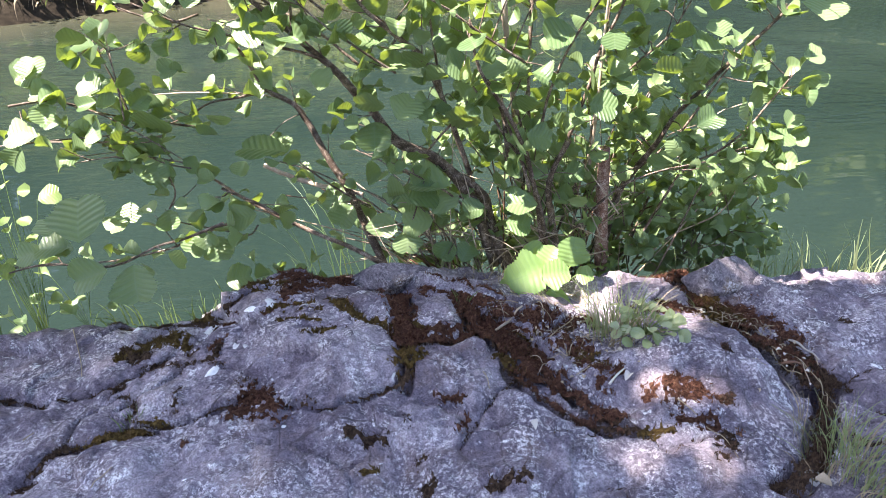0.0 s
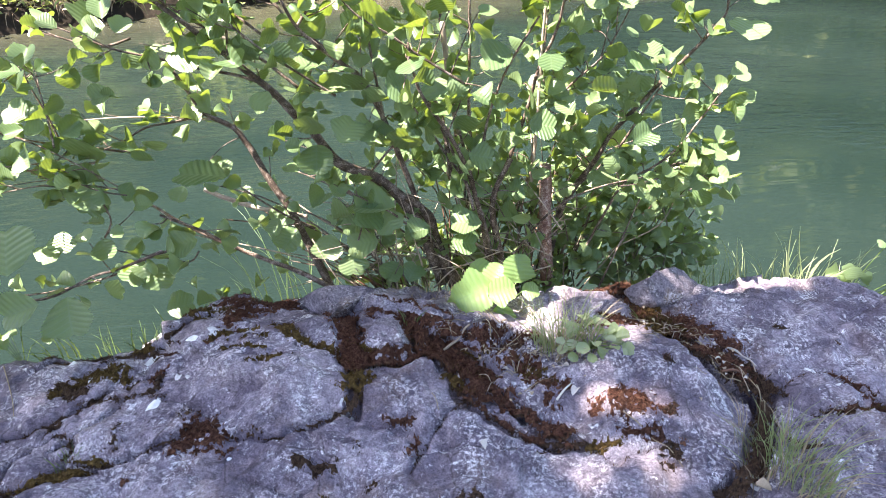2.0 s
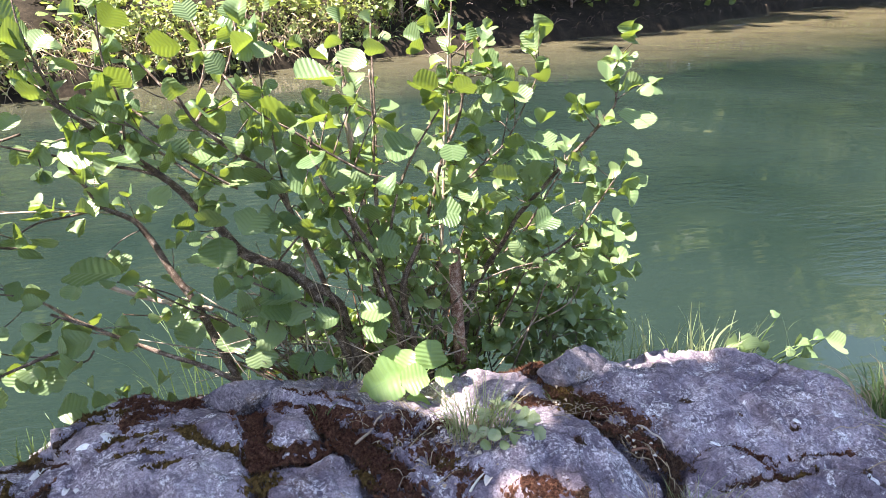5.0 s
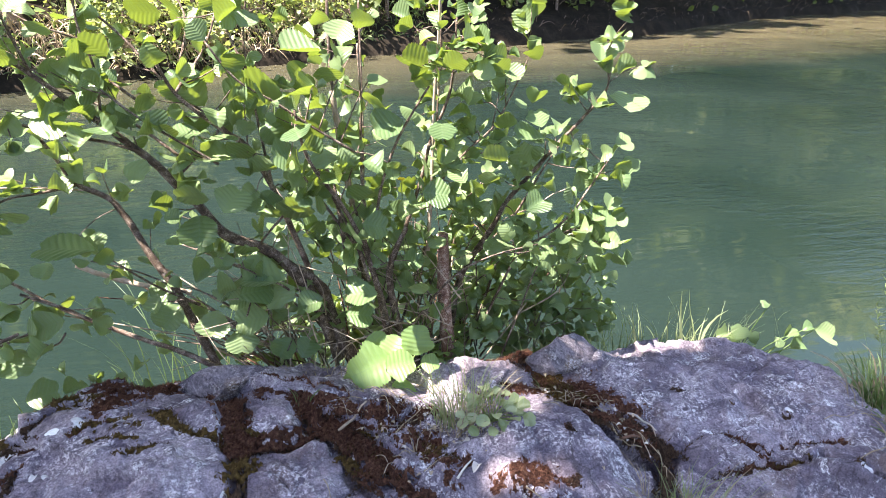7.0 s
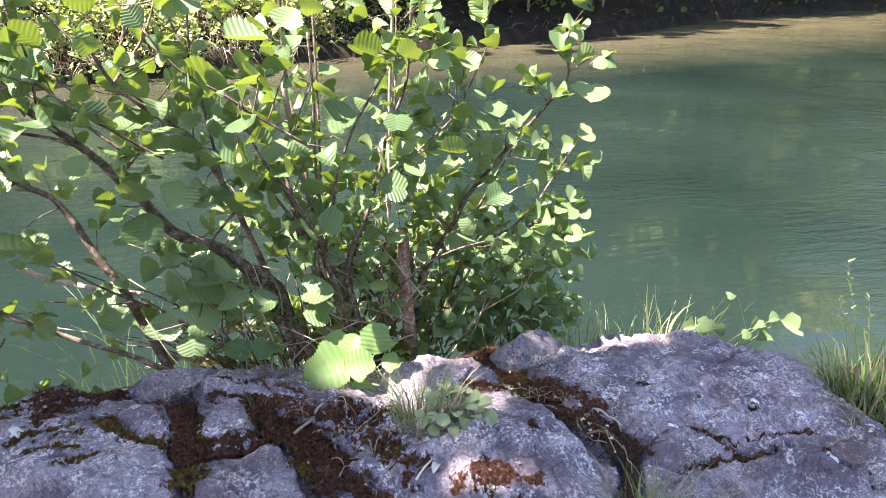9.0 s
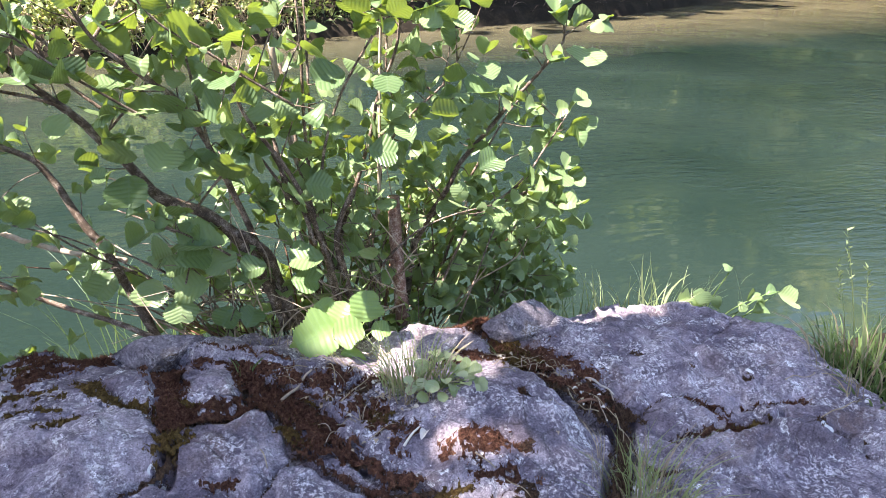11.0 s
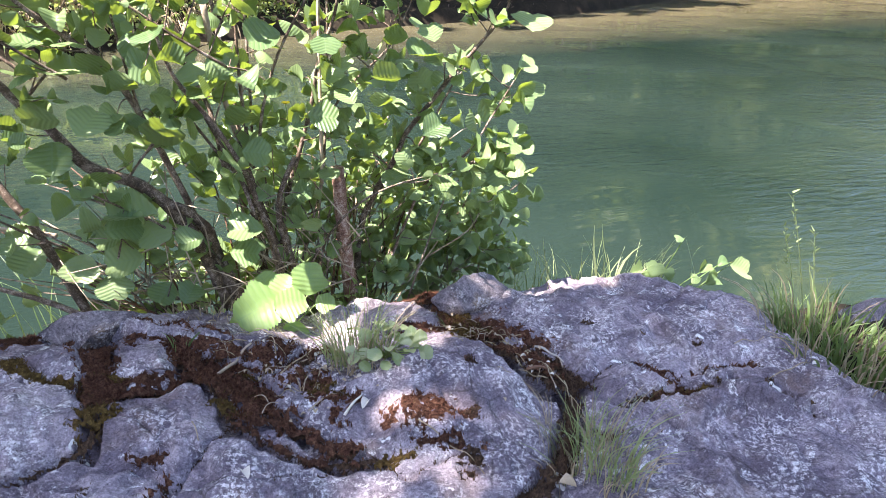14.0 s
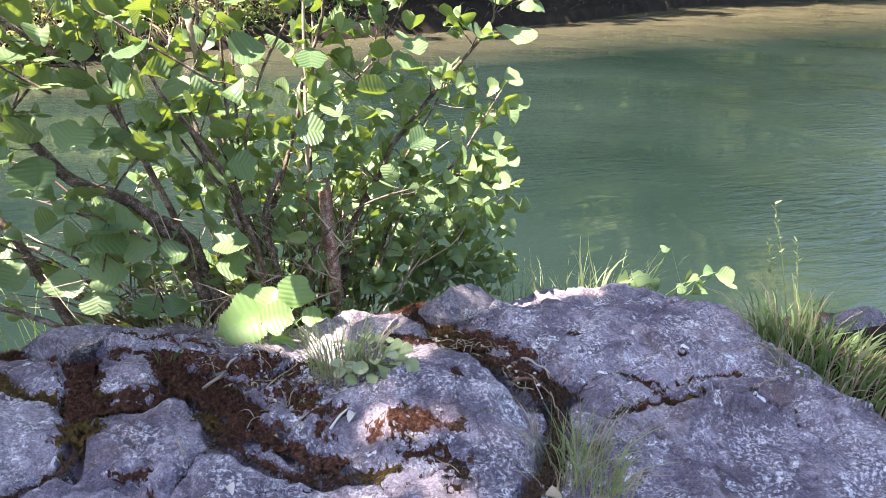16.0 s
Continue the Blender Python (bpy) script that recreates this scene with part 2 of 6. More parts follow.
def value_noise(x, y, scale, k):
    u, v = np.asarray(x) / scale + 37.3 * k, np.asarray(y) / scale + 11.7 * k
    i, j = np.floor(u).astype(int), np.floor(v).astype(int)
    a, b = u - i, v - j
    a, b = a * a * (3 - 2 * a), b * b * (3 - 2 * b)
    g = LATTICES[k % 8]
    return (g[i % 128, j % 128] * (1 - a) + g[(i + 1) % 128, j % 128] * a) * (1 - b) + (g[i % 128, (j + 1) % 128] * (1 - a) + g[(i + 1) % 128, (j + 1) % 128] * a) * b - 0.5


def rough_noise(x, y, scale, k, octaves=4):
    return sum(value_noise(x, y, scale / 2**o, k + o) / 2**o for o in range(octaves))


def to_line(x, y, points):
    """The distance to a line of points in plan."""
    if len(points) == 1:
        return np.hypot(x - points[0][0], y - points[0][1])
    best = np.full(np.shape(x), 9.0)
    for (ax, ay), (bx, by) in zip(points, points[1:]):
        dx, dy = bx - ax, by - ay
        u = np.clip(((x - ax) * dx + (y - ay) * dy) / (dx * dx + dy * dy), 0, 1)
        best = np.minimum(best, np.hypot(x - ax - u * dx, y - ay - u * dy))
    return best


def grid_mesh(name, xs, ys, height, material):
    gx, gy = np.meshgrid(xs, ys)
    gz = height(gx, gy)
    c, r = len(xs), len(ys)
    k = (np.arange(r - 1)[:, None] * c + np.arange(c - 1)[None, :]).ravel()
    me = bpy.data.meshes.new(name)
    me.from_pydata(np.stack([gx, gy, gz], -1).reshape(-1, 3).tolist(), [], np.stack([k, k + 1, k + c + 1, k + c], 1).tolist())
    me.polygons.foreach_set("use_smooth", [True] * len(me.polygons))
    me.materials.append(material)
    return me


def tube(points, r0, r1, sides=7, knobs=0.0, seed=0):
    """Verts and faces of a bent, tapered, closed limb through the points."""
    rnd = random.Random(seed)
    pts = [Vector(p) for p in points]
    fine = []
    for k in range(len(pts) - 1):
        a, b, c, d = pts[max(k - 1, 0)], pts[k], pts[k + 1], pts[min(k + 2, len(pts) - 1)]
        for s in range(4):
            u = s / 4
            fine.append(0.5 * (2 * b + (c - a) * u + (2 * a - 5 * b + 4 * c - d) * u * u + (3 * b - a - 3 * c + d) * u**3))
    fine.append(pts[-1])
    verts, faces, n = [], [], len(fine)
    side = Vector((0.3, 0.9, 0.2))
    for k, p in enumerate(fine):
        ahead = (fine[min(k + 1, n - 1)] - fine[max(k - 1, 0)]).normalized()
        across = ahead.cross(side).normalized()
        side = across.cross(ahead)
        r = r0 + (r1 - r0) * k / (n - 1)
        for s in range(sides):
            w = 2 * math.pi * s / sides
            q = r * (1 + knobs * rnd.uniform(-1, 1))
            verts.append(p + across * math.cos(w) * q + side * math.sin(w) * q)
    for k in range(n - 1):
        for s in range(sides):
            e = (s + 1) % sides
            faces.append((k * sides + s, k * sides + e, (k + 1) * sides + e, (k + 1) * sides + s))
    faces += [tuple(range(sides))[::-1], tuple((n - 1) * sides + s for s in range(sides))]
    return verts, faces, fine


# ---- the outcrop ----
def smooth(a, b, v):
    u = np.clip((v - a) / (b - a), 0, 1)
    return u * u * (3 - 2 * u)


def hump(x, y, cx, cy, rx, ry):
    return np.exp(-((x - cx) / rx) ** 2 - ((y - cy) / ry) ** 2)


def base(x, y):
    """The broad form of the outcrop's top."""
    z = 0.495 + 0.085 * hump(x, y, -0.12, 1.12, 0.42, 0.28) + 0.05 * hump(x, y, 0.57, 1.08, 0.2, 0.12)
    return z - 0.03 * smooth(0.6, 1.0, x) + 0.012 * hump(x, y, 1.05, 1.32, 0.3, 0.15) + 0.02 * hump(x, y, 1.3, 1.2, 0.12, 0.2) - 0.07 * smooth(-0.5, -1.1, x)


CRACKS = []


def crack(points, width, depth):
    CRACKS.append((points, width, 1.4 * depth))


crack([(-0.23, 1.239), (-0.172, 1.18), (-0.109, 1.143), (-0.077, 1.096)], 0.007, 0.01)
crack([(-0.093, 1.301), (-0.074, 1.156), (-0.075, 1.079), (-0.066, 1.019), (-0.073, 0.992)], 0.016, 0.022)
crack([(-0.076, 0.992), (-0.141, 0.968), (-0.182, 0.956), (-0.201, 0.933), (-0.256, 0.95), (-0.299, 0.951)], 0.007, 0.013)
crack([(-0.067, 1.124), (0.009, 1.12), (0.056, 1.13)], 0.012, 0.018)
crack([(0.041, 1.28), (0.057, 1.169), (0.08, 1.14), (0.124, 1.09), (0.138, 1.02), (0.144, 0.995)], 0.012, 0.018)
crack([(0.144, 0.995), (0.188, 0.956), (0.236, 0.921), (0.283, 0.897), (0.354, 0.891)], 0.01, 0.02)
crack([(0.144, 0.995), (0.092, 0.949), (0.053, 0.899), (0.031, 0.842)], 0.005, 0.01)
crack([(0.164, 1.038), (0.223, 1.015), (0.244, 0.974), (0.291, 0.936), (0.321, 0.905)], 0.02, 0.018)
crack([(0.097, 1.228), (0.165, 1.155), (0.191, 1.074), (0.168, 1.024)], 0.02, 0.015)
crack([(0.59, 1.433), (0.628, 1.378), (0.636, 1.219), (0.658, 1.102), (0.719, 1.051), (0.771, 1.035)], 0.028, 0.03)
crack([(0.771, 1.035), (0.747, 0.974), (0.69, 0.889), (0.655, 0.836), (0.579, 0.776)], 0.024, 0.035)
crack([(-0.96, 1.1), (-0.864, 1.07), (-0.76, 1.067), (-0.69, 1.081), (-0.634, 1.099), (-0.587, 1.14), (-0.479, 1.16)], 0.01, 0.02)
crack([(-0.778, 0.839), (-0.731, 0.894), (-0.662, 0.893), (-0.596, 0.92), (-0.51, 0.926), (-0.449, 0.938), (-0.379, 0.968)], 0.011, 0.02)
crack([(-0.711, 0.89), (-0.709, 0.989), (-0.651, 1.036), (-0.596, 0.976), (-0.621, 0.925)], 0.007, 0.013)
crack([(-0.635, 0.985), (-0.57, 1.031), (-0.53, 1.087)], 0.006, 0.012)
crack([(-0.3, 1.142), (-0.214, 1.128)], 0.004, 0.007)
crack([(0.249, 0.77), (0.304, 0.773), (0.31, 0.751)], 0.004, 0.008)
crack([(-0.683, 1.214), (-0.597, 1.277), (-0.505, 1.288), (-0.41, 1.337)], 0.009, 0.015)
crack([(-0.04, 0.955), (0.008, 0.944), (0.048, 0.899)], 0.004, 0.007)
crack([(0.197, 0.869), (0.354, 0.891), (0.39, 0.837), (0.481, 0.875)], 0.004, 0.006)
crack([(1.04, 1.022), (1.082, 0.998), (1.157, 0.992)], 0.006, 0.01)
crack([(0.863, 0.964), (0.927, 0.968), (1.015, 0.968), (1.097, 0.957), (1.146, 0.907), (1.197, 0.878), (1.202, 0.803)], 0.006, 0.014)
crack([(0.759, 0.905), (0.775, 0.894), (0.833, 0.875), (0.864, 0.853)], 0.008, 0.012)
crack([(0.934, 1.063), (0.965, 1.027), (0.994, 1.003)], 0.006, 0.009)
crack([(0.791, 1.036), (0.86, 1.07), (0.934, 1.063)], 0.004, 0.006)
crack([(-0.301, 1.14), (-0.249, 1.144), (-0.202, 1.135)], 0.004, 0.008)


crack([(-0.906, 1.487), (-0.843, 1.495), (-0.753, 1.507)], 0.022, 0.035)


def rim(x):
    return np.interp(x, (-1.8, -1.1, -0.65, -0.25, 0.0, 0.15, 0.45, 0.7, 1.0, 1.2, 1.35), (1.26, 1.30, 1.29, 1.40, 1.41, 1.38, 1.40, 1.44, 1.43, 1.37, 1.2))


SITES = np.random.RandomState(14).uniform((-2.2, 0.0, -1, -1, -1), (2.3, 1.65, 1, 1, 1), (150, 5))


def facets(x, y):
    """Broken planes: each block of the bedding is tilted and set off a little from the next."""
    wx, wy = x + 0.03 * rough_noise(x, y, 0.12, 1, 3), y + 0.03 * rough_noise(x, y, 0.12, 3, 3)
    best, z = np.full(np.shape(x), 9.0), np.zeros(np.shape(x))
    for cx, cy, ax, ay, lift in SITES:
        if not (wx.min() - 0.6 < cx < wx.max() + 0.6 and wy.min() - 0.45 < cy < wy.max() + 0.45):
            continue
        d = np.hypot((wx - cx) * 0.75 + (wy - cy) * 0.3, (wy - cy) * 1.15)
        z = np.where(d < best, 0.011 * lift + 0.075 * (ax * (wx - cx) + ay * (wy - cy)), z)
        best = np.minimum(best, d)
    return z


def surface(x, y, cracked=True):
    """Height of the rock: broad form, weathering, cracks, and the drop on all sides."""
    z = base(x, y) + facets(x, y) + 0.022 * rough_noise(x, y, 0.22, 0, 3) + 0.024 * rough_noise(x, y, 0.07, 3, 4) + 0.007 * rough_noise(x, y, 0.016, 5, 2)
    ledge = np.abs(rough_noise(x + 0.3 * y, y, 0.3, 6, 4))
    z = z - 0.012 * np.exp(-((ledge / 0.018) ** 2)) * smooth(-0.1, 0.2, value_noise(x, y, 0.4, 7))
    fine = np.abs(rough_noise(x, y + 0.4 * x, 0.11, 4, 4))
    z = z - 0.006 * np.exp(-((fine / 0.03) ** 2)) * smooth(0.0, 0.25, value_noise(x, y, 0.17, 2))
    # bedding steps that run across the slabs
    rise = (y + 0.35 * x + 0.08 * rough_noise(x, y, 0.25, 5, 3)) / 0.17
    z = z + 0.009 * (smooth(0.42, 0.58, rise - np.floor(rise)) - (rise - np.floor(rise)))
    wx, wy = x + 0.014 * rough_noise(x, y, 0.05, 2, 3), y + 0.014 * rough_noise(x, y, 0.05, 4, 3)
    for points, width, depth in CRACKS if cracked else ():
        near = (wx > min(p[0] for p in points) - 0.15) & (wx < max(p[0] for p in points) + 0.15) & (wy > min(p[1] for p in points) - 0.15) & (wy < max(p[1] for p in points) + 0.15)
        if near.any():
            d = to_line(wx[near], wy[near], points)
            z[near] -= depth * (1 - smooth(width * 0.5, width * 1.3, d)) + 0.35 * depth * np.exp(-((d / (width * 3.5)) ** 2))
    # small solution pits
    pits = value_noise(x, y, 0.03, 6)
    z = z - 0.008 * smooth(0.36, 0.46, pits)
    edge = rim(x) + 0.05 * rough_noise(x, y, 0.12, 1, 3)
    out = np.maximum(y - edge, x - 1.31 - 0.05 * rough_noise(x, y, 0.2, 3, 3))
    z = z - 0.10 * smooth(0, 0.12, out) - 0.75 * smooth(0.06, 0.75, out)
    return z - 0.55 * smooth(0.58, 0.05, y) - 0.45 * smooth(-1.4, -2.1, x)


xs = np.concatenate([np.arange(-2.2, -1.3, 0.03), np.arange(-1.3, 1.45, 0.0052), np.arange(1.45, 2.3, 0.03)])
ys = np.concatenate([np.arange(-0.1, 0.6, 0.03), np.arange(0.6, 1.5, 0.0048), np.arange(1.5, 2.3, 0.02)])
outcrop = tagged(new("rock", grid_mesh("rock", xs, ys, surface, ROCK)), "grey violet weathered limestone outcrop, cracked and lichen-spotted", "rock")


def top(x, y):
    return float(surface(np.array([float(x)]), np.array([float(y)]))[0])


def lies(x, y):
    """Where litter lies: on the rock, or on the moss that fills a crack."""
    return max(top(x, y), float(surface(np.array([float(x)]), np.array([float(y)]), False)[0]) - 0.007)


def stone(name, label, at, size, turn, seed, material):
    """A weathered loose block with broken faces."""
    bm = bmesh.new()
    bmesh.ops.create_icosphere(bm, subdivisions=4, radius=1)
    rnd = random.Random(seed)
    cuts = [(Vector((rnd.uniform(-1, 1), rnd.uniform(-1, 1), rnd.uniform(-0.6, 1))).normalized(), rnd.uniform(0.42, 0.72)) for _ in range(12)]
    for v in bm.verts:
        for n, d in cuts:
            over = v.co.dot(n) - d
            if over > 0:
                v.co -= n * over
        v.co += v.co.normalized() * (0.05 * noise.fractal(v.co * 2.6 + Vector((seed, 0, 0)), 0.9, 2.0, 5) + 0.02 * noise.noise(v.co * 9))
        v.co = Vector((v.co.x * size[0], v.co.y * size[1], v.co.z * size[2]))
    me = bpy.data.meshes.new(name)
    bm.to_mesh(me)
    bm.free()
    me.materials.append(material)
    ob = tagged(new(name, me), label, "stone")
    ob.matrix_basis = pose(*at, *turn)
    return ob


stone("stone", "ochre-tipped grey limestone block wedged on the outcrop's rim", (-0.115, 1.36, 0.545), (0.125, 0.06, 0.06), (0, -12, 8), 23, STONE)
stone("stone", "small dark rounded limestone block between mossy cracks", (-0.008, 1.215, 0.548), (0.062, 0.062, 0.034), (0, 4, 20), 8, ROCK)
stone("stone", "ochre-stained limestone boulder on the rim beside brown moss", (0.69, 1.41, 0.485), (0.125, 0.075, 0.072), (0, 4, -12), 26, STONE)
stone("stone", "pale limestone block showing between moss and twigs", (0.44, 1.30, 0.515), (0.085, 0.06, 0.04), (0, -8, 25), 12, ROCK)
stone("stone", "grey stone lying low beyond the grass tussock", (1.75, 1.2, 0.385), (0.16, 0.1, 0.065), (0, 0, 15), 15, STONE)


def moss_patch(points, radius, kind):
    """A cushion of moss that fills a hollow or crack."""
    radius *= 0.78
    x0, x1 = min(p[0] for p in points) - 2 * radius, max(p[0] for p in points) + 2 * radius
    y0, y1 = min(p[1] for p in points) - 2 * radius, max(p[1] for p in points) + 2 * radius
    step = 0.003
    gx, gy = np.meshgrid(np.arange(x0, x1, step), np.arange(y0, y1, step))
    d = to_line(gx, gy, points) / radius + 0.7 * rough_noise(gx, gy, 0.05, 2, 3) + 1.4 * rough_noise(gx, gy, 0.011, 6, 3) + 1.3 * value_noise(gx, gy, 0.0055, 4)
    raw = 1 - d
    full = np.clip(raw, 0, 1)
    soft = np.clip(full * 3, 0, 1)
    bed = np.maximum(surface(gx, gy), surface(gx, gy, False) - {"d": 0.018}.get(kind, 0.011))
    gz = bed + 0.0035 * np.sqrt(full) * min(1.0, radius / 0.02) + 0.02 * np.minimum(raw, 0) + soft * (0.0055 * value_noise(gx, gy, 0.005, 5) + 0.005 * value_noise(gx, gy, 0.018, 1))
    keep = raw > -0.3
    index = -np.ones(gx.shape, dtype=int)
    index[keep] = np.arange(keep.sum())
    quads = np.stack([index[:-1, :-1], index[:-1, 1:], index[1:, 1:], index[1:, :-1]], -1).reshape(-1, 4)
    quads = quads[(quads >= 0).all(1)]
    flat = gz[keep][quads]
    quads = quads[flat.max(1) - flat.min(1) < 0.009]
    if len(quads) < 4:
        return
    verts = np.stack([gx[keep], gy[keep], gz[keep]], -1)
    # short shoots that stand up out of the cushion and fray its edge
    picker = np.random.RandomState(int(1e4 * abs(points[0][0]) + 1e3 * radius) % 9999)
    sites = verts[(raw[keep] > -0.22) & (picker.rand(len(verts)) < 0.36)]
    n = len(sites)
    if n:
        w = picker.uniform(0, 6.283, n)
        tall, thin = picker.uniform(0.003, 0.0085, n), picker.uniform(0.0009, 0.002, n)
        root = sites + np.stack([picker.normal(0, 0.002, n), picker.normal(0, 0.002, n), np.full(n, -0.001)], -1)
        side = np.stack([np.cos(w) * thin, np.sin(w) * thin, 0 * w], -1)
        back = np.stack([-np.sin(w) * thin, np.cos(w) * thin, 0 * w], -1)
        tip = root + np.stack([picker.normal(0, 0.5, n) * tall, picker.normal(0, 0.5, n) * tall, tall], -1)
        start = len(verts) + 4 * np.arange(n)
        verts = np.concatenate([verts, np.stack([root - side, root + side, root + back * 1.5, tip], 1).reshape(-1, 3)])
        shoots = np.concatenate([np.stack([start, start + 1, start + 3], 1), np.stack([start + 1, start + 2, start + 3], 1), np.stack([start + 2, start, start + 3], 1)]).tolist()
    else:
        shoots = []
    label = {"r": "dark red-brown cushion of moss in a rock hollow", "o": "olive and orange moss tuft growing in a crack", "d": "blackish dry moss patch on the limestone"}[kind]
    tagged(new("moss", mesh_of("moss", verts, quads.tolist() + shoots, MOSS[kind], round_=False)), label, "moss", "moss on the rock", "stuff")


moss_patch([(-0.372, 0.935), (-0.317, 0.932)], 0.031, 'r')
moss_patch([(-0.467, 0.874)], 0.012, 'r')
moss_patch([(-0.396, 1.015), (-0.37, 1.024)], 0.010, 'd')
moss_patch([(-0.175, 0.883), (-0.144, 0.874), (-0.103, 0.858)], 0.013, 'd')
moss_patch([(-0.064, 0.904)], 0.009, 'd')
moss_patch([(-0.062, 0.883)], 0.011, 'd')
moss_patch([(-0.04, 0.815)], 0.014, 'd')
moss_patch([(-0.022, 0.778), (-0.031, 0.747)], 0.016, 'd')
moss_patch([(0.042, 0.91), (0.032, 0.87)], 0.009, 'r')
moss_patch([(0.08, 0.75), (0.131, 0.761)], 0.012, 'd')
moss_patch([(-0.137, 0.792), (-0.116, 0.8)], 0.008, 'o')
moss_patch([(-0.013, 0.968), (0.04, 0.958)], 0.011, 'r')
moss_patch([(-0.086, 1.06), (-0.047, 1.048)], 0.018, 'o')
moss_patch([(-0.393, 1.382), (-0.31, 1.39), (-0.23, 1.413)], 0.020, 'r')
moss_patch([(-0.607, 1.344), (-0.497, 1.351), (-0.414, 1.354)], 0.016, 'o')
moss_patch([(-0.093, 1.309), (-0.074, 1.156), (-0.076, 1.096)], 0.020, 'r')
moss_patch([(-0.229, 1.233), (-0.172, 1.175), (-0.096, 1.13)], 0.008, 'o')
moss_patch([(-0.055, 1.119), (0.056, 1.13)], 0.010, 'r')
moss_patch([(0.041, 1.28), (0.082, 1.173), (0.138, 1.12), (0.172, 1.055)], 0.029, 'r')
moss_patch([(0.121, 1.219), (0.216, 1.176)], 0.025, 'r')
moss_patch([(0.157, 1.023), (0.224, 1.022), (0.244, 0.974), (0.291, 0.936), (0.322, 0.911)], 0.020, 'r')
moss_patch([(0.144, 0.995), (0.187, 0.954), (0.236, 0.921), (0.273, 0.9)], 0.007, 'r')
moss_patch([(0.271, 1.073), (0.311, 1.042)], 0.019, 'o')
moss_patch([(0.392, 0.963), (0.448, 0.974), (0.502, 0.959)], 0.019, 'r')
moss_patch([(0.36, 0.877), (0.408, 0.885)], 0.013, 'o')
moss_patch([(0.435, 0.906), (0.497, 0.893)], 0.015, 'r')
moss_patch([(0.537, 0.95)], 0.014, 'r')
moss_patch([(0.572, 1.07)], 0.013, 'd')
moss_patch([(0.536, 0.88)], 0.014, 'r')
moss_patch([(0.509, 0.868), (0.495, 0.837)], 0.018, 'd')
moss_patch([(0.555, 0.774), (0.575, 0.778)], 0.009, 'd')
moss_patch([(0.492, 1.436), (0.594, 1.446)], 0.019, 'r')
moss_patch([(0.446, 1.261), (0.541, 1.276)], 0.018, 'r')
moss_patch([(0.608, 1.378), (0.642, 1.235), (0.672, 1.133), (0.733, 1.08)], 0.030, 'r')
moss_patch([(0.619, 1.352), (0.642, 1.301)], 0.024, 'o')
moss_patch([(0.769, 1.102), (0.795, 1.057)], 0.019, 'd')
moss_patch([(0.741, 0.973), (0.696, 0.89)], 0.016, 'd')
moss_patch([(-0.662, 0.893), (-0.605, 0.915), (-0.533, 0.93)], 0.015, 'o')
moss_patch([(-0.722, 1.166), (-0.661, 1.196), (-0.56, 1.172)], 0.016, 'o')
moss_patch([(-0.665, 1.082), (-0.672, 1.042)], 0.015, 'd')
moss_patch([(-0.757, 0.822), (-0.723, 0.879)], 0.014, 'd')
moss_patch([(-0.643, 1.12), (-0.587, 1.14)], 0.012, 'd')
moss_patch([(-0.778, 1.304), (-0.64, 1.279), (-0.492, 1.245)], 0.017, 'd')
moss_patch([(-0.514, 1.003), (-0.511, 0.96)], 0.009, 'd')
moss_patch([(1.04, 1.022), (1.076, 0.999), (1.157, 0.992)], 0.009, 'r')
moss_patch([(0.934, 1.063), (0.998, 1.008)], 0.009, 'r')
moss_patch([(0.936, 0.963), (1.052, 0.967)], 0.007, 'o')
moss_patch([(0.775, 0.894), (0.856, 0.858)], 0.010, 'd')
moss_patch([(0.9, 1.223)], 0.010, 'd')
moss_patch([(0.998, 1.148)], 0.007, 'd')
moss_patch([(1.088, 1.074)], 0.011, 'd')
moss_patch([(0.771, 1.058), (0.766, 1.024)], 0.013, 'd')
moss_patch([(-0.351, 1.477), (-0.273, 1.433)], 0.015, 'r')
moss_patch([(-0.393, 1.405), (-0.343, 1.45)], 0.018, 'r')
moss_patch([(-0.324, 1.209), (-0.264, 1.197)], 0.007, 'o')
moss_patch([(0.834, 0.956), (0.916, 0.952)], 0.007, 'd')
moss_patch([(1.148, 0.924)], 0.008, 'd')
moss_patch([(0.097, 1.133), (0.156, 1.083), (0.197, 1.066)], 0.023, 'r')
moss_patch([(0.127, 1.107), (0.176, 1.067)], 0.016, 'o')
moss_patch([(0.144, 1.211), (0.259, 1.209)], 0.017, 'r')
moss_patch([(0.164, 1.171), (0.206, 1.151)], 0.013, 'o')
moss_patch([(0.27, 1.128), (0.31, 1.07)], 0.016, 'o')
moss_patch([(0.462, 1.337), (0.552, 1.273)], 0.015, 'r')
moss_patch([(-0.346, 1.3), (-0.26, 1.352), (-0.151, 1.381)], 0.020, 'r')
moss_patch([(-0.514, 1.357), (-0.448, 1.354), (-0.37, 1.345)], 0.018, 'o')
moss_patch([(0.231, 1.17), (0.278, 1.178)], 0.015, 'd')
moss_patch([(0.62, 1.352), (0.668, 1.222)], 0.025, 'o')
moss_patch([(0.114, 1.069), (0.152, 1.026)], 0.014, 'o')
moss_patch([(-0.256, 1.238), (-0.214, 1.236)], 0.008, 'o')
moss_patch([(-0.103, 1.193), (-0.028, 1.155)], 0.009, 'o')
moss_patch([(-0.363, 1.184), (-0.257, 1.155)], 0.007, 'o')
moss_patch([(-0.355, 1.278), (-0.321, 1.329), (-0.255, 1.397), (-0.213, 1.410)], 0.029, 'r')
moss_patch([(-0.352, 1.227), (-0.386, 1.219)], 0.017, 'o')
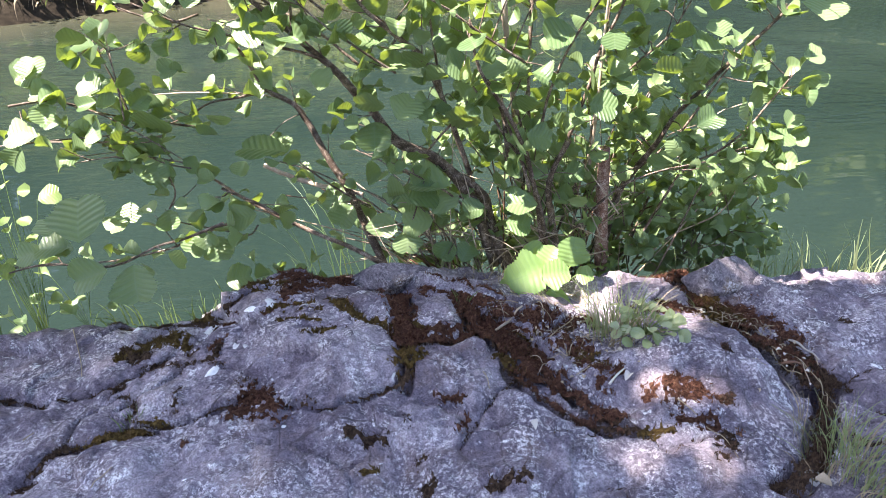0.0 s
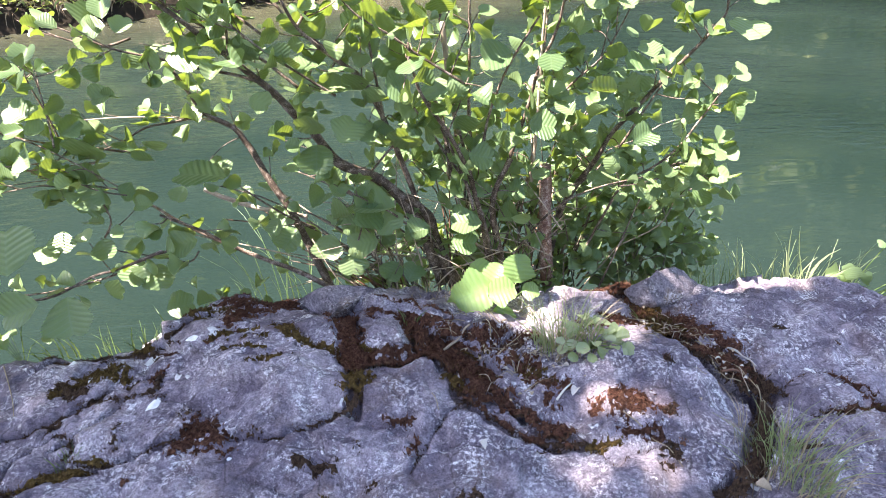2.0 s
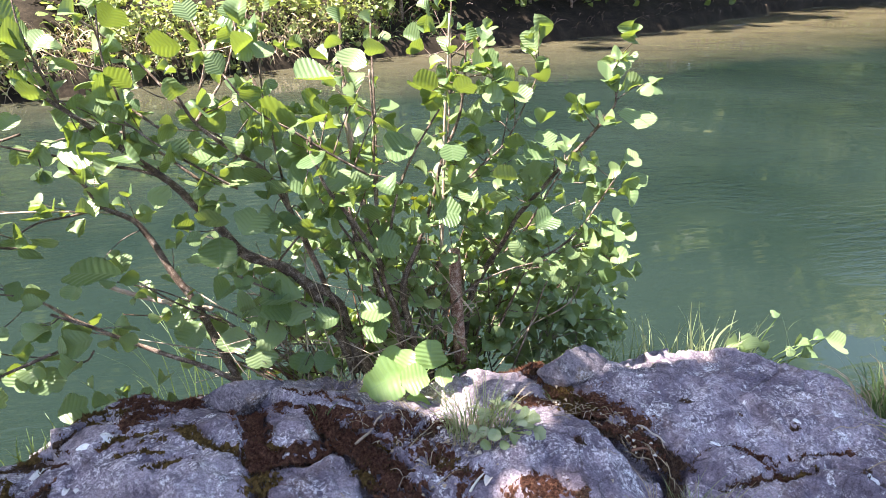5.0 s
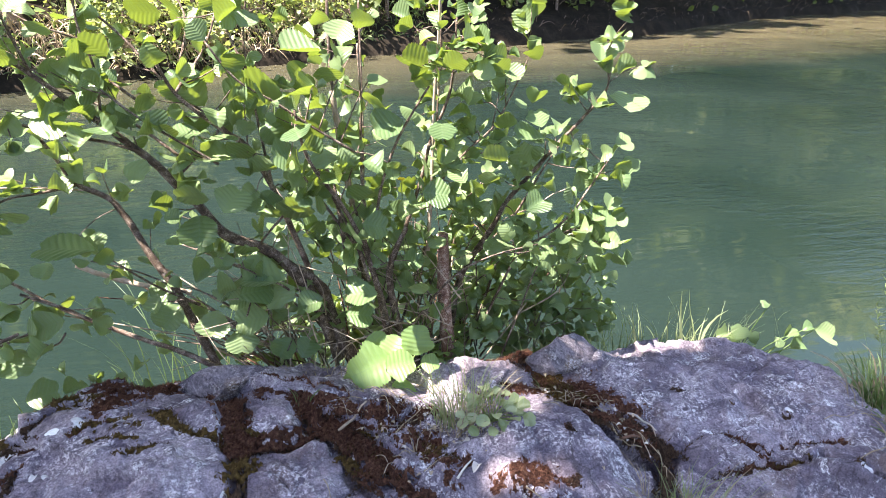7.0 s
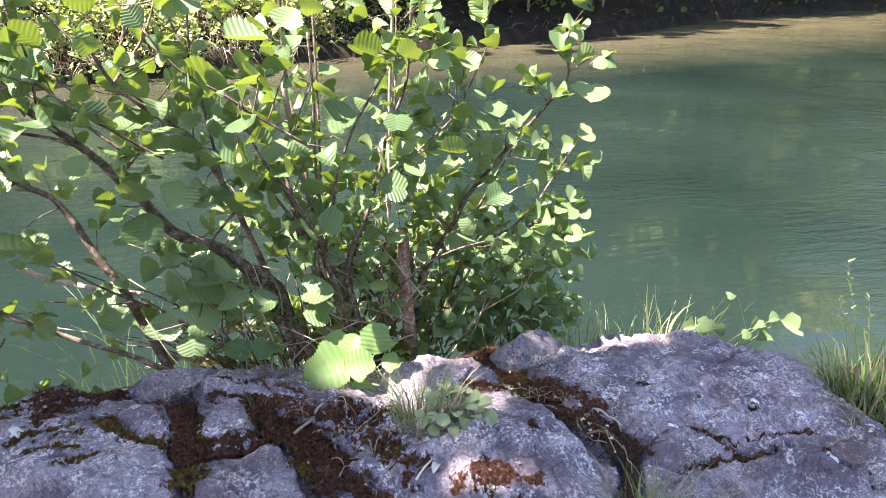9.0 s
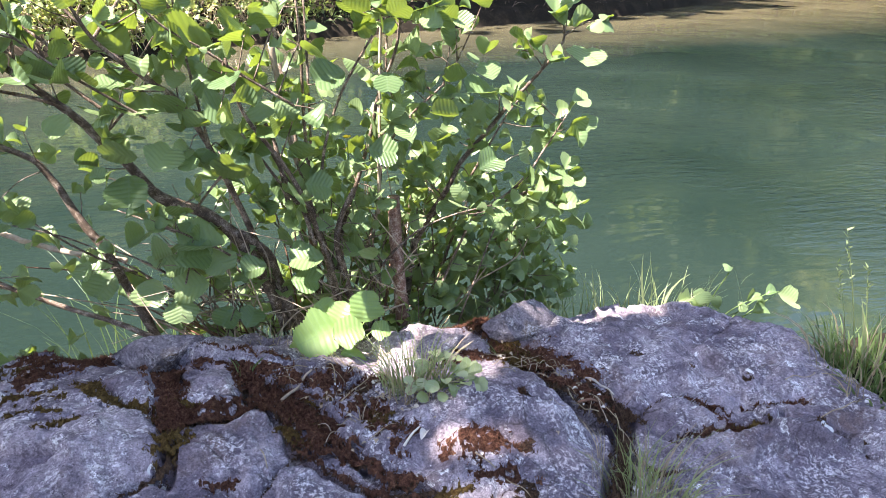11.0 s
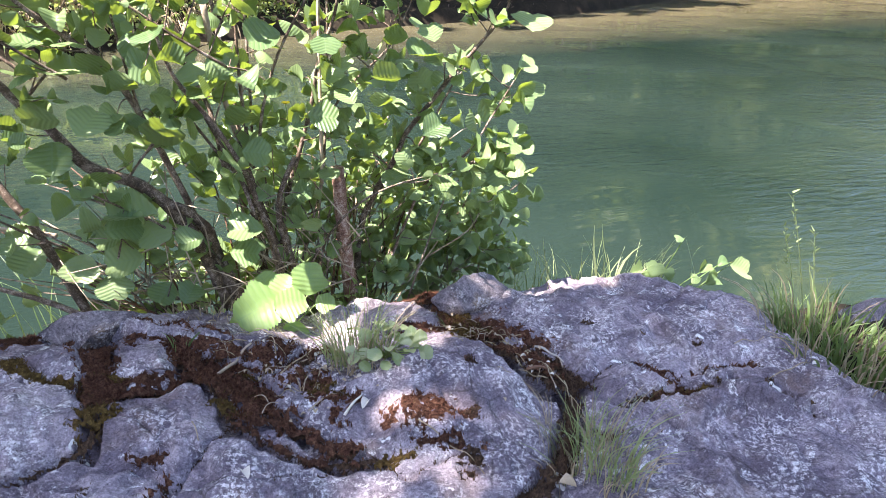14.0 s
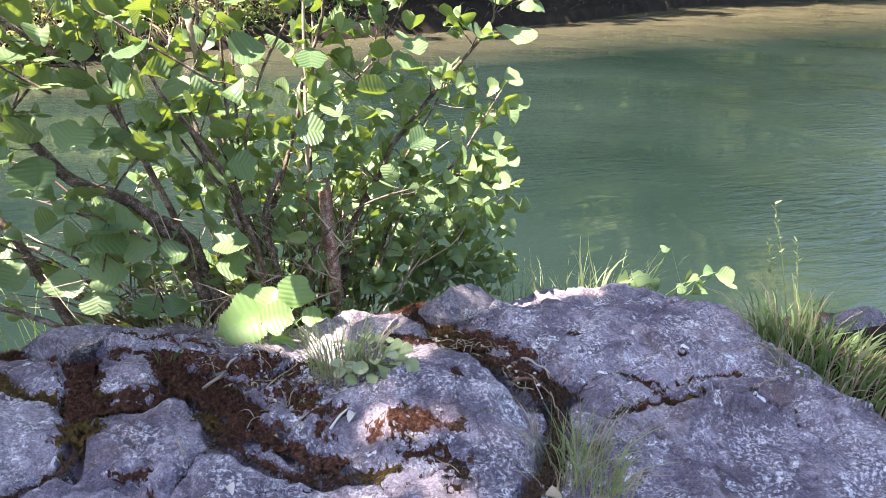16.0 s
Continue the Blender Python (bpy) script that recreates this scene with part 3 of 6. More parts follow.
moss_patch([(-0.121, 1.339), (-0.101, 1.228), (-0.083, 1.145)], 0.031, 'r')
moss_patch([(-0.068, 1.141), (-0.007, 1.138), (0.033, 1.162)], 0.017, 'r')
moss_patch([(-0.074, 1.042)], 0.031, 'o')
moss_patch([(-0.231, 1.219), (-0.177, 1.177), (-0.117, 1.163)], 0.012, 'o')
moss_patch([(0.063, 1.284), (0.119, 1.274)], 0.026, 'r')
moss_patch([(-0.039, 1.310), (0.041, 1.298)], 0.016, 'r')
moss_patch([(0.094, 1.201), (0.154, 1.113), (0.178, 1.013)], 0.034, 'r')
moss_patch([(0.230, 1.214), (0.299, 1.209)], 0.034, 'r')
moss_patch([(0.242, 1.127), (0.294, 1.115)], 0.029, 'r')
moss_patch([(0.284, 1.053), (0.331, 1.022), (0.304, 0.990)], 0.022, 'r')
moss_patch([(0.494, 1.436), (0.55, 1.44), (0.61, 1.45)], 0.024, 'r')
moss_patch([(0.509, 1.306), (0.583, 1.284)], 0.020, 'r')
moss_patch([(0.635, 1.374), (0.624, 1.232)], 0.037, 'o')
moss_patch([(0.687, 1.302), (0.716, 1.212), (0.763, 1.165)], 0.037, 'r')
moss_patch([(0.715, 1.124), (0.758, 1.103)], 0.026, 'd')
moss_patch([(0.771, 1.076)], 0.016, 'd')
moss_patch([(0.431, 0.961), (0.483, 0.960)], 0.029, 'r')
moss_patch([(0.536, 0.954)], 0.018, 'd')
moss_patch([(0.568, 1.073)], 0.012, 'r')
moss_patch([(0.955, 1.051), (0.966, 0.991)], 0.012, 'r')
moss_patch([(1.068, 0.989)], 0.018, 'd')
moss_patch([(0.884, 0.965), (0.999, 0.963)], 0.009, 'r')
moss_patch([(0.856, 0.957)], 0.013, 'd')
moss_patch([(0.802, 1.036)], 0.018, 'd')
moss_patch([(-0.368, 0.962), (-0.343, 0.972)], 0.034, 'r')
moss_patch([(-0.233, 1.398), (-0.294, 1.424), (-0.347, 1.301)], 0.024, 'r')
moss_patch([(-0.60, 1.275), (-0.552, 1.288)], 0.018, 'o')
moss_patch([(-0.657, 1.209), (-0.603, 1.210)], 0.016, 'o')
moss_patch([(-0.718, 1.192), (-0.645, 1.145)], 0.018, 'd')
moss_patch([(-0.486, 1.229), (-0.465, 1.225)], 0.012, 'r')
moss_patch([(-0.491, 1.167), (-0.473, 1.116)], 0.010, 'd')
moss_patch([(-0.689, 1.183), (-0.642, 1.211), (-0.578, 1.199)], 0.017, 'o')
moss_patch([(-0.491, 1.149), (-0.475, 1.173)], 0.012, 'r')
moss_patch([(-0.391, 1.210), (-0.338, 1.234)], 0.009, 'r')
moss_patch([(-0.638, 1.103), (-0.544, 1.084), (-0.489, 1.105), (-0.458, 1.072)], 0.012, 'd')
moss_patch([(-0.329, 1.245), (-0.284, 1.234)], 0.008, 'o')
moss_patch([(-0.287, 1.111), (-0.222, 1.112)], 0.008, 'o')
moss_patch([(-0.225, 1.205), (-0.177, 1.171), (-0.117, 1.146)], 0.010, 'o')
moss_patch([(-0.733, 1.527), (-0.682, 1.542)], 0.012, 'o')
moss_patch([(-0.615, 1.536), (-0.426, 1.304)], 0.013, 'o')
moss_patch([(-0.372, 1.332), (-0.336, 1.427), (-0.250, 1.408)], 0.018, 'r')
for points, width, depth in CRACKS:
    moss_patch(points, width * 0.7, "d")
# lichen spots; the last of this first list paints sunlit rock on the crest
LICHEN_AND_LIT_CREST = [(-0.383, 1.237, 0.0159), (-0.427, 1.223, 0.0195), (-0.529, 1.231, 0.0232), (-0.445, 1.145, 0.0122), (-0.421, 1.138, 0.0134), (-0.464, 1.049, 0.0171), (-0.717, 1.263, 0.0171), (-0.715, 1.555, 0.0098), (-0.3, 1.454, 0.0098), (-0.207, 1.366, 0.0098), (-0.085, 0.992, 0.022), (-0.745, 1.522, 0.0098), (-0.151, 1.366, 0.0122), (0.508, 1.34, 0.0085), (0.896, 1.087, 0.0098), (0.948, 1.405, 0.0122)]
LICHEN1 = [(-0.646, 1.191, 0.0136), (-1.051, 1.337, 0.0219), (-0.819, 1.329, 0.0153), (-0.291, 0.902, 0.006), (-0.433, 0.783, 0.0059), (0.655, 0.836, 0.0205), (0.666, 0.869, 0.0157), (1.07, 0.956, 0.0151), (1.143, 0.911, 0.0125), (0.905, 1.08, 0.0109), (0.921, 1.022, 0.0053), (1.101, 1.093, 0.0102), (0.903, 1.149, 0.0056), (1.3, 0.973, 0.0106), (0.505, 1.322, 0.0125), (0.684, 0.855, 0.0156)]
for k, (x, y, r) in enumerate(LICHEN_AND_LIT_CREST + LICHEN1):
    rnd = random.Random(k)
    n = 18
    ring = [1.15 * r * (0.5 + 0.8 * rnd.random()) for _ in range(n)]
    for _ in range(2):
        ring = [(ring[i - 1] + ring[i] + ring[(i + 1) % n]) / 3 for i in range(n)]
    turn, wide = rnd.uniform(0, 3), rnd.uniform(0.45, 0.75)
    verts, faces = [], []
    for f, lift in ((0.0, 0.002), (0.6, 0.0015), (1.0, -0.001)):
        for s in range(n):
            w = 2 * math.pi * s / n
            u, v = f * ring[s] * math.cos(w), f * wide * ring[s] * math.sin(w)
            px, py = x + u * math.cos(turn) - v * math.sin(turn), y + u * math.sin(turn) + v * math.cos(turn)
            verts.append((px, py, top(px, py) + lift))
    for f in range(2):
        faces += [(f * n + s, f * n + (s + 1) % n, (f + 1) * n + (s + 1) % n, (f + 1) * n + s) for s in range(n)]
    tagged(new("lichen", mesh_of("lichen", verts, faces, LICHEN)), "chalk-white lichen crust on the limestone, one spot for sunlit crest", "lichen", "white lichen spots", "stuff")


# ---- ground, river and far bank ----
def bank_line(x):
    return np.interp(x, (-60, -20, -8, -5, -2.6, 1.6, 5, 9, 16, 25, 60), (-20, 2, 7.8, 9.1, 10.6, 13.4, 15.0, 16.9, 22.2, 27, 40))


def land(x, y):
    near = 0.0 - 0.75 * smooth(1.3, 2.6, y) + 0.44 * np.clip(hump(x, y, 1.75, 0.95, 0.55, 0.55) * 1.5, 0, 1)
    far = y - bank_line(x) + 0.5 * rough_noise(x, y, 2.0, 2, 3)
    rise = -0.75 + 0.85 * smooth(-0.5, 0.25, far) + 0.9 * smooth(0.2, 2.2, far) + 3.0 * smooth(2, 14, far)
    z = np.where(far > -0.8, np.maximum(rise, -0.75), near)
    return z + 0.1 * rough_noise(x, y, 0.9, 1, 3) * smooth(0.3, 1.5, far) + 0.02 * rough_noise(x, y, 0.3, 4, 3)


gx = np.concatenate([-np.geomspace(400, 12, 24), np.arange(-11.8, 30, 0.2), np.geomspace(30.3, 400, 22)])
gy = np.concatenate([-np.geomspace(400, 3, 22), np.arange(-2.8, 7, 0.3), np.arange(7, 29, 0.12), np.geomspace(29.3, 400, 24)])
tagged(new("ground", grid_mesh("ground", gx, gy, land, SOIL)), "earth and leaf litter of the river banks, darkened for bank shade", "ground", kind="structure")
wx, wy = np.linspace(-60, 60, 3), np.linspace(1.2, 45, 3)
tagged(new("water", grid_mesh("water", wx, wy, lambda x, y: 0 * x - 0.2, WATER)), "calm turquoise green river water with faint ripples", "water", kind="structure")


# ---- leaves ----
def leaf_mesh(name, material, cup, fold, pleat, wide=0.92, tip=0.0, rows=29, roll=0.0, seed=0, cols=7, slant=0.5):
    """A leaf of length 1 along +x, stalk at the origin, face up +z: pleated along its slanting veins, with a toothed, uneven edge."""
    r_ = random.Random(seed)
    verts, faces, uvs = [], [], []
    lobes = [(r_.uniform(0.0, 0.12), r_.uniform(2, 11), r_.uniform(0, 6.28)) for _ in range(4)]
    wave, beat = r_.uniform(0.01, 0.05), r_.uniform(4, 9)
    lean = r_.uniform(-0.1, 0.1)
    for r in range(rows):
        v = r / (rows - 1)
        half = 0.5 * wide * max(0.0, math.sin(math.pi * (0.03 + 0.93 * v) ** (0.85 + tip))) ** 0.6
        for c in range(cols):
            u = 2 * c / (cols - 1) - 1
            two = lobes[:2] if u < 0 else lobes[2:]
            edge = half * (1 + (0.05 if r % 2 else -0.05) * abs(u) ** 2 + sum(a * math.sin(f * v + p) for a, f, p in two))
            y = u * edge
            x = (1 - 0.52 * slant) * v + slant * (abs(y) - 0.5 * y * y)
            z = -cup * (x - 0.4) ** 2 * 2 + fold * abs(y) * 2 + pleat * math.cos(14 * math.pi * v) * min(1, 1.6 * abs(u)) + roll * y * (x - 0.4) * 3 + wave * u * u * math.sin(beat * x + 2 * u)
            verts.append((x, y + lean * x * x, z))
            side = u * half / max(wide, 0.1)
            uvs.append((0.5 + side, v + 0.7 * abs(side)))
    for r in range(rows - 1):
        for c in range(cols - 1):
            a = r * cols + c
            faces.append((a, a + cols, a + cols + 1, a + 1))
    return mesh_of(name, verts, faces, material, uvs)


FORMS = ((0.12, 0.12, 0.0056), (-0.1, 0.3, 0.0084, 0.88), (0.35, -0.12, 0.0049, 0.85), (0.45, 0.4, 0.0084, 0.8), (0.05, 0.05, 0.007, 0.98), (0.3, 0.8, 0.0084, 0.72), (0.5, 0.3, 0.0063, 0.85, 0, 29, 0.5), (0.2, 0.45, 0.0084, 0.9, 0, 29, -0.5), (0.8, 0.2, 0.0056, 0.72), (0.2, -0.3, 0.0042, 0.9, 0, 29, 0.3), (0.9, 0.5, 0.007, 0.8, 0, 29, -0.3), (0.0, 0.6, 0.0084, 0.84))
ALDER = [leaf_mesh("leaf", LEAF, *form, seed=k) for k, form in enumerate(FORMS)]
YOUNG = [leaf_mesh("leaf", LEAF, form[0], form[1], 0.0, form[3] if len(form) > 3 else 0.9, rows=9, cols=5, seed=40 + k) for k, form in enumerate(FORMS)]
HERB_LEAVES = [leaf_mesh("leaf", HERB, 0.2, 0.1, 0.006, 0.6, 0.1), leaf_mesh("leaf", HERB, 0.05, 0.2, 0.006, 0.7, 0.05), leaf_mesh("leaf", HERB, 0.3, -0.05, 0.008, 0.95)]


def aim(at, ahead, up, size):
    """Pose with x along ahead and z near up, scaled."""
    x = Vector(ahead).normalized()
    y = Vector(up).cross(x)
    if y.length < 1e-3:
        y = Vector((0.3, 1, 0.1)).cross(x)
    y.normalize()
    m = Matrix((x, y, x.cross(y))).transposed().to_4x4()
    return Matrix.Translation(at) @ m @ Matrix.Scale(size, 4)


def joined(name, pieces, material):
    """One mesh from (mesh, pose) pairs of one kind."""
    verts, faces, uvs, start = [], [], [], 0
    store = {}
    for me, m in pieces:
        if me.name not in store:
            co = np.empty(len(me.vertices) * 3)
            me.vertices.foreach_get("co", co)
            uv = np.zeros((len(me.vertices), 2))
            for l in me.loops:
                uv[l.vertex_index] = me.uv_layers[0].data[l.index].uv
            store[me.name] = (co.reshape(-1, 3), [tuple(p.vertices) for p in me.polygons], uv)
        co, fs, uv = store[me.name]
        a = np.array(m)
        verts.append(co @ a[:3, :3].T + a[:3, 3])
        uvs.append(uv)
        faces += [tuple(i + start for i in f) for f in fs]
        start += len(co)
    return mesh_of(name, np.concatenate(verts), faces, material, np.concatenate(uvs))


# ---- the alder bush ----
bush = thing("alder_bush", "leafy young alder shrub growing behind the rock's rim", "shrub", at=(0.25, 1.55, 0.3))
LIFT = Matrix.Translation((-0.25, -1.55, -0.3))
BOUGHS = []


def branch(kind, points, r0, r1):
    BOUGHS.append((kind, points, (1.0 if kind == "limb" else 0.8) * r0, 0.9 * r1))


branch("limb", [(-0.153, 1.5, 0.496), (-0.207, 1.55, 0.614), (-0.246, 1.57, 0.704), (-0.28, 1.58, 0.765), (-0.323, 1.6, 0.853), (-0.354, 1.6, 0.904), (-0.413, 1.6, 0.94), (-0.441, 1.6, 0.994), (-0.459, 1.58, 1.047)], 0.011, 0.004)
branch("twig", [(-0.416, 1.6, 0.936), (-0.48, 1.58, 0.929), (-0.54, 1.55, 0.927), (-0.583, 1.52, 0.907), (-0.64, 1.5, 0.892)], 0.004, 0.002)
branch("twig", [(-0.396, 1.6, 0.925), (-0.561, 1.62, 0.932), (-0.676, 1.62, 0.932), (-0.755, 1.6, 0.931)], 0.003, 0.0015)
branch("limb", [(-0.463, 1.64, 0.728), (-0.406, 1.62, 0.709), (-0.323, 1.6, 0.686), (-0.251, 1.58, 0.68), (-0.2, 1.56, 0.673)], 0.0065, 0.006)
branch("limb", [(-0.142, 1.47, 0.51), (-0.231, 1.5, 0.55), (-0.312, 1.52, 0.579), (-0.42, 1.55, 0.621), (-0.504, 1.55, 0.677), (-0.56, 1.55, 0.725), (-0.593, 1.55, 0.751)], 0.007, 0.003)
branch("twig", [(-0.532, 1.5, 0.633), (-0.629, 1.48, 0.603), (-0.683, 1.46, 0.586), (-0.823, 1.44, 0.566), (-1.012, 1.42, 0.568), (-1.14, 1.4, 0.571)], 0.004, 0.002)
branch("limb", [(0.136, 1.5, 0.491), (0.112, 1.5, 0.579), (0.063, 1.5, 0.704), (0.013, 1.5, 0.77), (-0.031, 1.5, 0.803), (-0.1, 1.5, 0.838), (-0.144, 1.5, 0.905), (-0.188, 1.5, 0.959), (-0.221, 1.5, 1.004), (-0.25, 1.5, 1.034), (-0.307, 1.48, 1.097), (-0.353, 1.47, 1.144), (-0.407, 1.46, 1.197), (-0.449, 1.45, 1.237)], 0.016, 0.004)
branch("twig", [(-0.234, 1.5, 1.024), (-0.291, 1.48, 1.055), (-0.374, 1.46, 1.081), (-0.445, 1.45, 1.106), (-0.524, 1.44, 1.13), (-0.614, 1.43, 1.177)], 0.005, 0.002)
branch("twig", [(-0.186, 1.5, 0.969), (-0.12, 1.48, 1.037), (-0.083, 1.46, 1.078)], 0.004, 0.003)
branch("limb", [(0.127, 1.55, 0.531), (0.067, 1.55, 0.75), (0.013, 1.5, 0.936), (-0.028, 1.45, 1.044), (-0.067, 1.42, 1.087), (-0.106, 1.4, 1.126), (-0.143, 1.38, 1.17), (-0.164, 1.36, 1.224)], 0.008, 0.003)
branch("limb", [(0.217, 1.65, 0.426), (0.212, 1.68, 0.663), (0.199, 1.7, 0.79), (0.19, 1.72, 0.912), (0.185, 1.75, 0.981), (0.169, 1.78, 1.065), (0.162, 1.8, 1.192), (0.163, 1.8, 1.316)], 0.008, 0.004)
branch("twig", [(0.221, 1.62, 0.499), (0.221, 1.66, 0.755), (0.23, 1.7, 0.976), (0.233, 1.72, 1.146), (0.235, 1.75, 1.318)], 0.005, 0.003)
branch("twig", [(0.281, 1.58, 0.444), (0.333, 1.6, 0.606), (0.371, 1.6, 0.736), (0.386, 1.6, 0.861), (0.399, 1.62, 0.989), (0.408, 1.63, 1.127), (0.414, 1.64, 1.244), (0.417, 1.65, 1.369)], 0.005, 0.0025)
branch("limb", [(0.446, 1.64, 0.409), (0.463, 1.62, 0.601), (0.495, 1.6, 0.694), (0.54, 1.58, 0.78), (0.571, 1.57, 0.852), (0.63, 1.56, 0.927), (0.686, 1.55, 0.999), (0.745, 1.55, 1.059), (0.783, 1.55, 1.105), (0.804, 1.55, 1.144), (0.788, 1.56, 1.215)], 0.009, 0.002)
branch("twig", [(0.51, 1.6, 0.709), (0.591, 1.6, 0.785), (0.646, 1.6, 0.875), (0.693, 1.6, 0.956), (0.727, 1.6, 0.998)], 0.005, 0.002)
branch("twig", [(0.512, 1.55, 0.511), (0.558, 1.54, 0.633), (0.603, 1.53, 0.733), (0.671, 1.52, 0.779), (0.718, 1.5, 0.837), (0.75, 1.5, 0.887), (0.781, 1.5, 0.936), (0.807, 1.5, 0.978)], 0.005, 0.002)
branch("twig", [(0.611, 1.53, 0.724), (0.693, 1.5, 0.786), (0.757, 1.48, 0.807), (0.802, 1.47, 0.828)], 0.003, 0.0015)
branch("limb", [(0.26, 1.48, 0.5), (0.24, 1.47, 0.649), (0.214, 1.45, 0.769), (0.188, 1.43, 0.852), (0.151, 1.41, 0.931), (0.105, 1.39, 1.006), (0.084, 1.38, 1.059), (0.072, 1.36, 1.136)], 0.007, 0.003)
branch("limb", [(0.251, 1.58, 0.501), (0.284, 1.57, 0.708), (0.32, 1.56, 0.82), (0.355, 1.55, 0.94), (0.373, 1.54, 1.026), (0.41, 1.53, 1.12), (0.42, 1.52, 1.197), (0.424, 1.52, 1.294)], 0.006, 0.0025)
branch("twig", [(0.371, 1.56, 0.877), (0.441, 1.56, 0.967), (0.523, 1.56, 1.04), (0.558, 1.57, 1.091), (0.592, 1.58, 1.155), (0.616, 1.58, 1.212)], 0.004, 0.0015)
branch("twig", [(-0.039, 1.5, 0.796), (0.021, 1.48, 0.872), (0.077, 1.45, 0.935), (0.142, 1.42, 0.994)], 0.004, 0.002)
branch("twig", [(-0.182, 1.55, 0.645), (-0.236, 1.5, 0.707), (-0.274, 1.46, 0.76), (-0.318, 1.42, 0.826)], 0.004, 0.002)
branch("twig", [(0.061, 1.52, 0.671), (-0.048, 1.55, 0.713), (-0.146, 1.6, 0.745), (-0.219, 1.64, 0.765)], 0.004, 0.002)
branch("twig", [(0.126, 1.5, 0.578), (0.035, 1.46, 0.704), (-0.038, 1.42, 0.774), (-0.107, 1.4, 0.825)], 0.004, 0.002)
branch("twig", [(0.286, 1.5, 0.511), (0.355, 1.47, 0.638), (0.421, 1.45, 0.721), (0.499, 1.43, 0.77), (0.606, 1.42, 0.796)], 0.004, 0.002)
branch("twig", [(-0.587, 1.55, 0.87), (-0.658, 1.52, 0.896), (-0.75, 1.5, 0.92), (-0.835, 1.48, 0.956), (-0.886, 1.46, 1.002)], 0.004, 0.0015)
branch("twig", [(-0.644, 1.5, 0.868), (-0.73, 1.48, 0.865), (-0.812, 1.46, 0.871), (-0.915, 1.44, 0.883), (-1.008, 1.42, 0.88)], 0.004, 0.0015)
branch("twig", [(-0.708, 1.5, 0.905), (-0.724, 1.5, 0.992), (-0.739, 1.5, 1.049), (-0.742, 1.5, 1.104)], 0.003, 0.0015)
branch("twig", [(-0.579, 1.45, 0.816), (-0.651, 1.43, 0.841), (-0.735, 1.42, 0.85), (-0.818, 1.4, 0.845)], 0.003, 0.0015)
branch("twig", [(-0.653, 1.45, 0.701), (-0.624, 1.44, 0.75), (-0.632, 1.43, 0.812), (-0.651, 1.43, 0.841)], 0.003, 0.0015)
branch("twig", [(-0.506, 1.5, 1.138), (-0.571, 1.5, 1.123), (-0.639, 1.5, 1.142), (-0.683, 1.5, 1.161)], 0.004, 0.002)
branch("twig", [(-0.083, 1.4, 1.025), (-0.147, 1.38, 1.078), (-0.207, 1.36, 1.129), (-0.264, 1.35, 1.185)], 0.004, 0.002)
branch("twig", [(0.186, 1.4, 1.04), (0.102, 1.38, 1.1), (0.034, 1.36, 1.154), (-0.028, 1.34, 1.199), (-0.074, 1.33, 1.268)], 0.004, 0.002)
branch("twig", [(-0.407, 1.46, 1.197), (-0.435, 1.44, 1.328), (-0.439, 1.44, 1.399)], 0.004, 0.002)
branch("twig", [(-0.307, 1.48, 1.097), (-0.295, 1.46, 1.201), (-0.306, 1.44, 1.293), (-0.299, 1.44, 1.385)], 0.004, 0.002)
branch("twig", [(-0.143, 1.38, 1.17), (-0.079, 1.4, 1.257), (-0.048, 1.42, 1.349)], 0.004, 0.002)
branch("twig", [(0.013, 1.5, 0.936), (-0.009, 1.5, 1.108), (-0.02, 1.5, 1.241), (-0.001, 1.5, 1.364)], 0.004, 0.002)
branch("twig", [(-0.924, 1.41, 0.977), (-0.838, 1.43, 0.980), (-0.764, 1.45, 0.947), (-0.654, 1.41, 0.904), (-0.584, 1.43, 0.835)], 0.0035, 0.0015)
branch("twig", [(-0.950, 1.40, 0.892), (-0.863, 1.42, 0.893), (-0.765, 1.44, 0.892), (-0.698, 1.40, 0.910)], 0.003, 0.0012)
branch("twig", [(-0.561, 1.41, 0.821), (-0.636, 1.43, 0.828), (-0.706, 1.45, 0.850), (-0.805, 1.41, 0.857)], 0.0025, 0.001)
branch("twig", [(-0.682, 1.41, 0.937), (-0.687, 1.43, 1.012), (-0.698, 1.45, 1.077), (-0.694, 1.41, 1.117)], 0.003, 0.0012)
branch("twig", [(-0.465, 1.28, 0.746), (-0.574, 1.30, 0.697), (-0.643, 1.32, 0.671), (-0.737, 1.28, 0.645), (-0.889, 1.30, 0.644), (-1.002, 1.32, 0.611)], 0.0045, 0.0025)
branch("twig", [(-0.441, 1.43, 0.661), (-0.475, 1.45, 0.623), (-0.543, 1.47, 0.629), (-0.628, 1.43, 0.676), (-0.663, 1.45, 0.700)], 0.003, 0.0012)
branch("twig", [(-0.509, 1.43, 0.760), (-0.433, 1.45, 0.706), (-0.399, 1.47, 0.667)], 0.004, 0.004)
branch("twig", [(-0.159, 1.48, 1.015), (-0.257, 1.50, 1.096), (-0.353, 1.52, 1.149), (-0.413, 1.48, 1.205), (-0.456, 1.50, 1.236)], 0.005, 0.002)
branch("twig", [(-0.181, 1.48, 1.179), (-0.251, 1.50, 1.266), (-0.312, 1.52, 1.317), (-0.344, 1.48, 1.357)], 0.004, 0.002)
branch("twig", [(-0.220, 1.48, 1.129), (-0.294, 1.50, 1.192), (-0.315, 1.52, 1.245), (-0.396, 1.48, 1.287), (-0.447, 1.50, 1.317)], 0.004, 0.002)
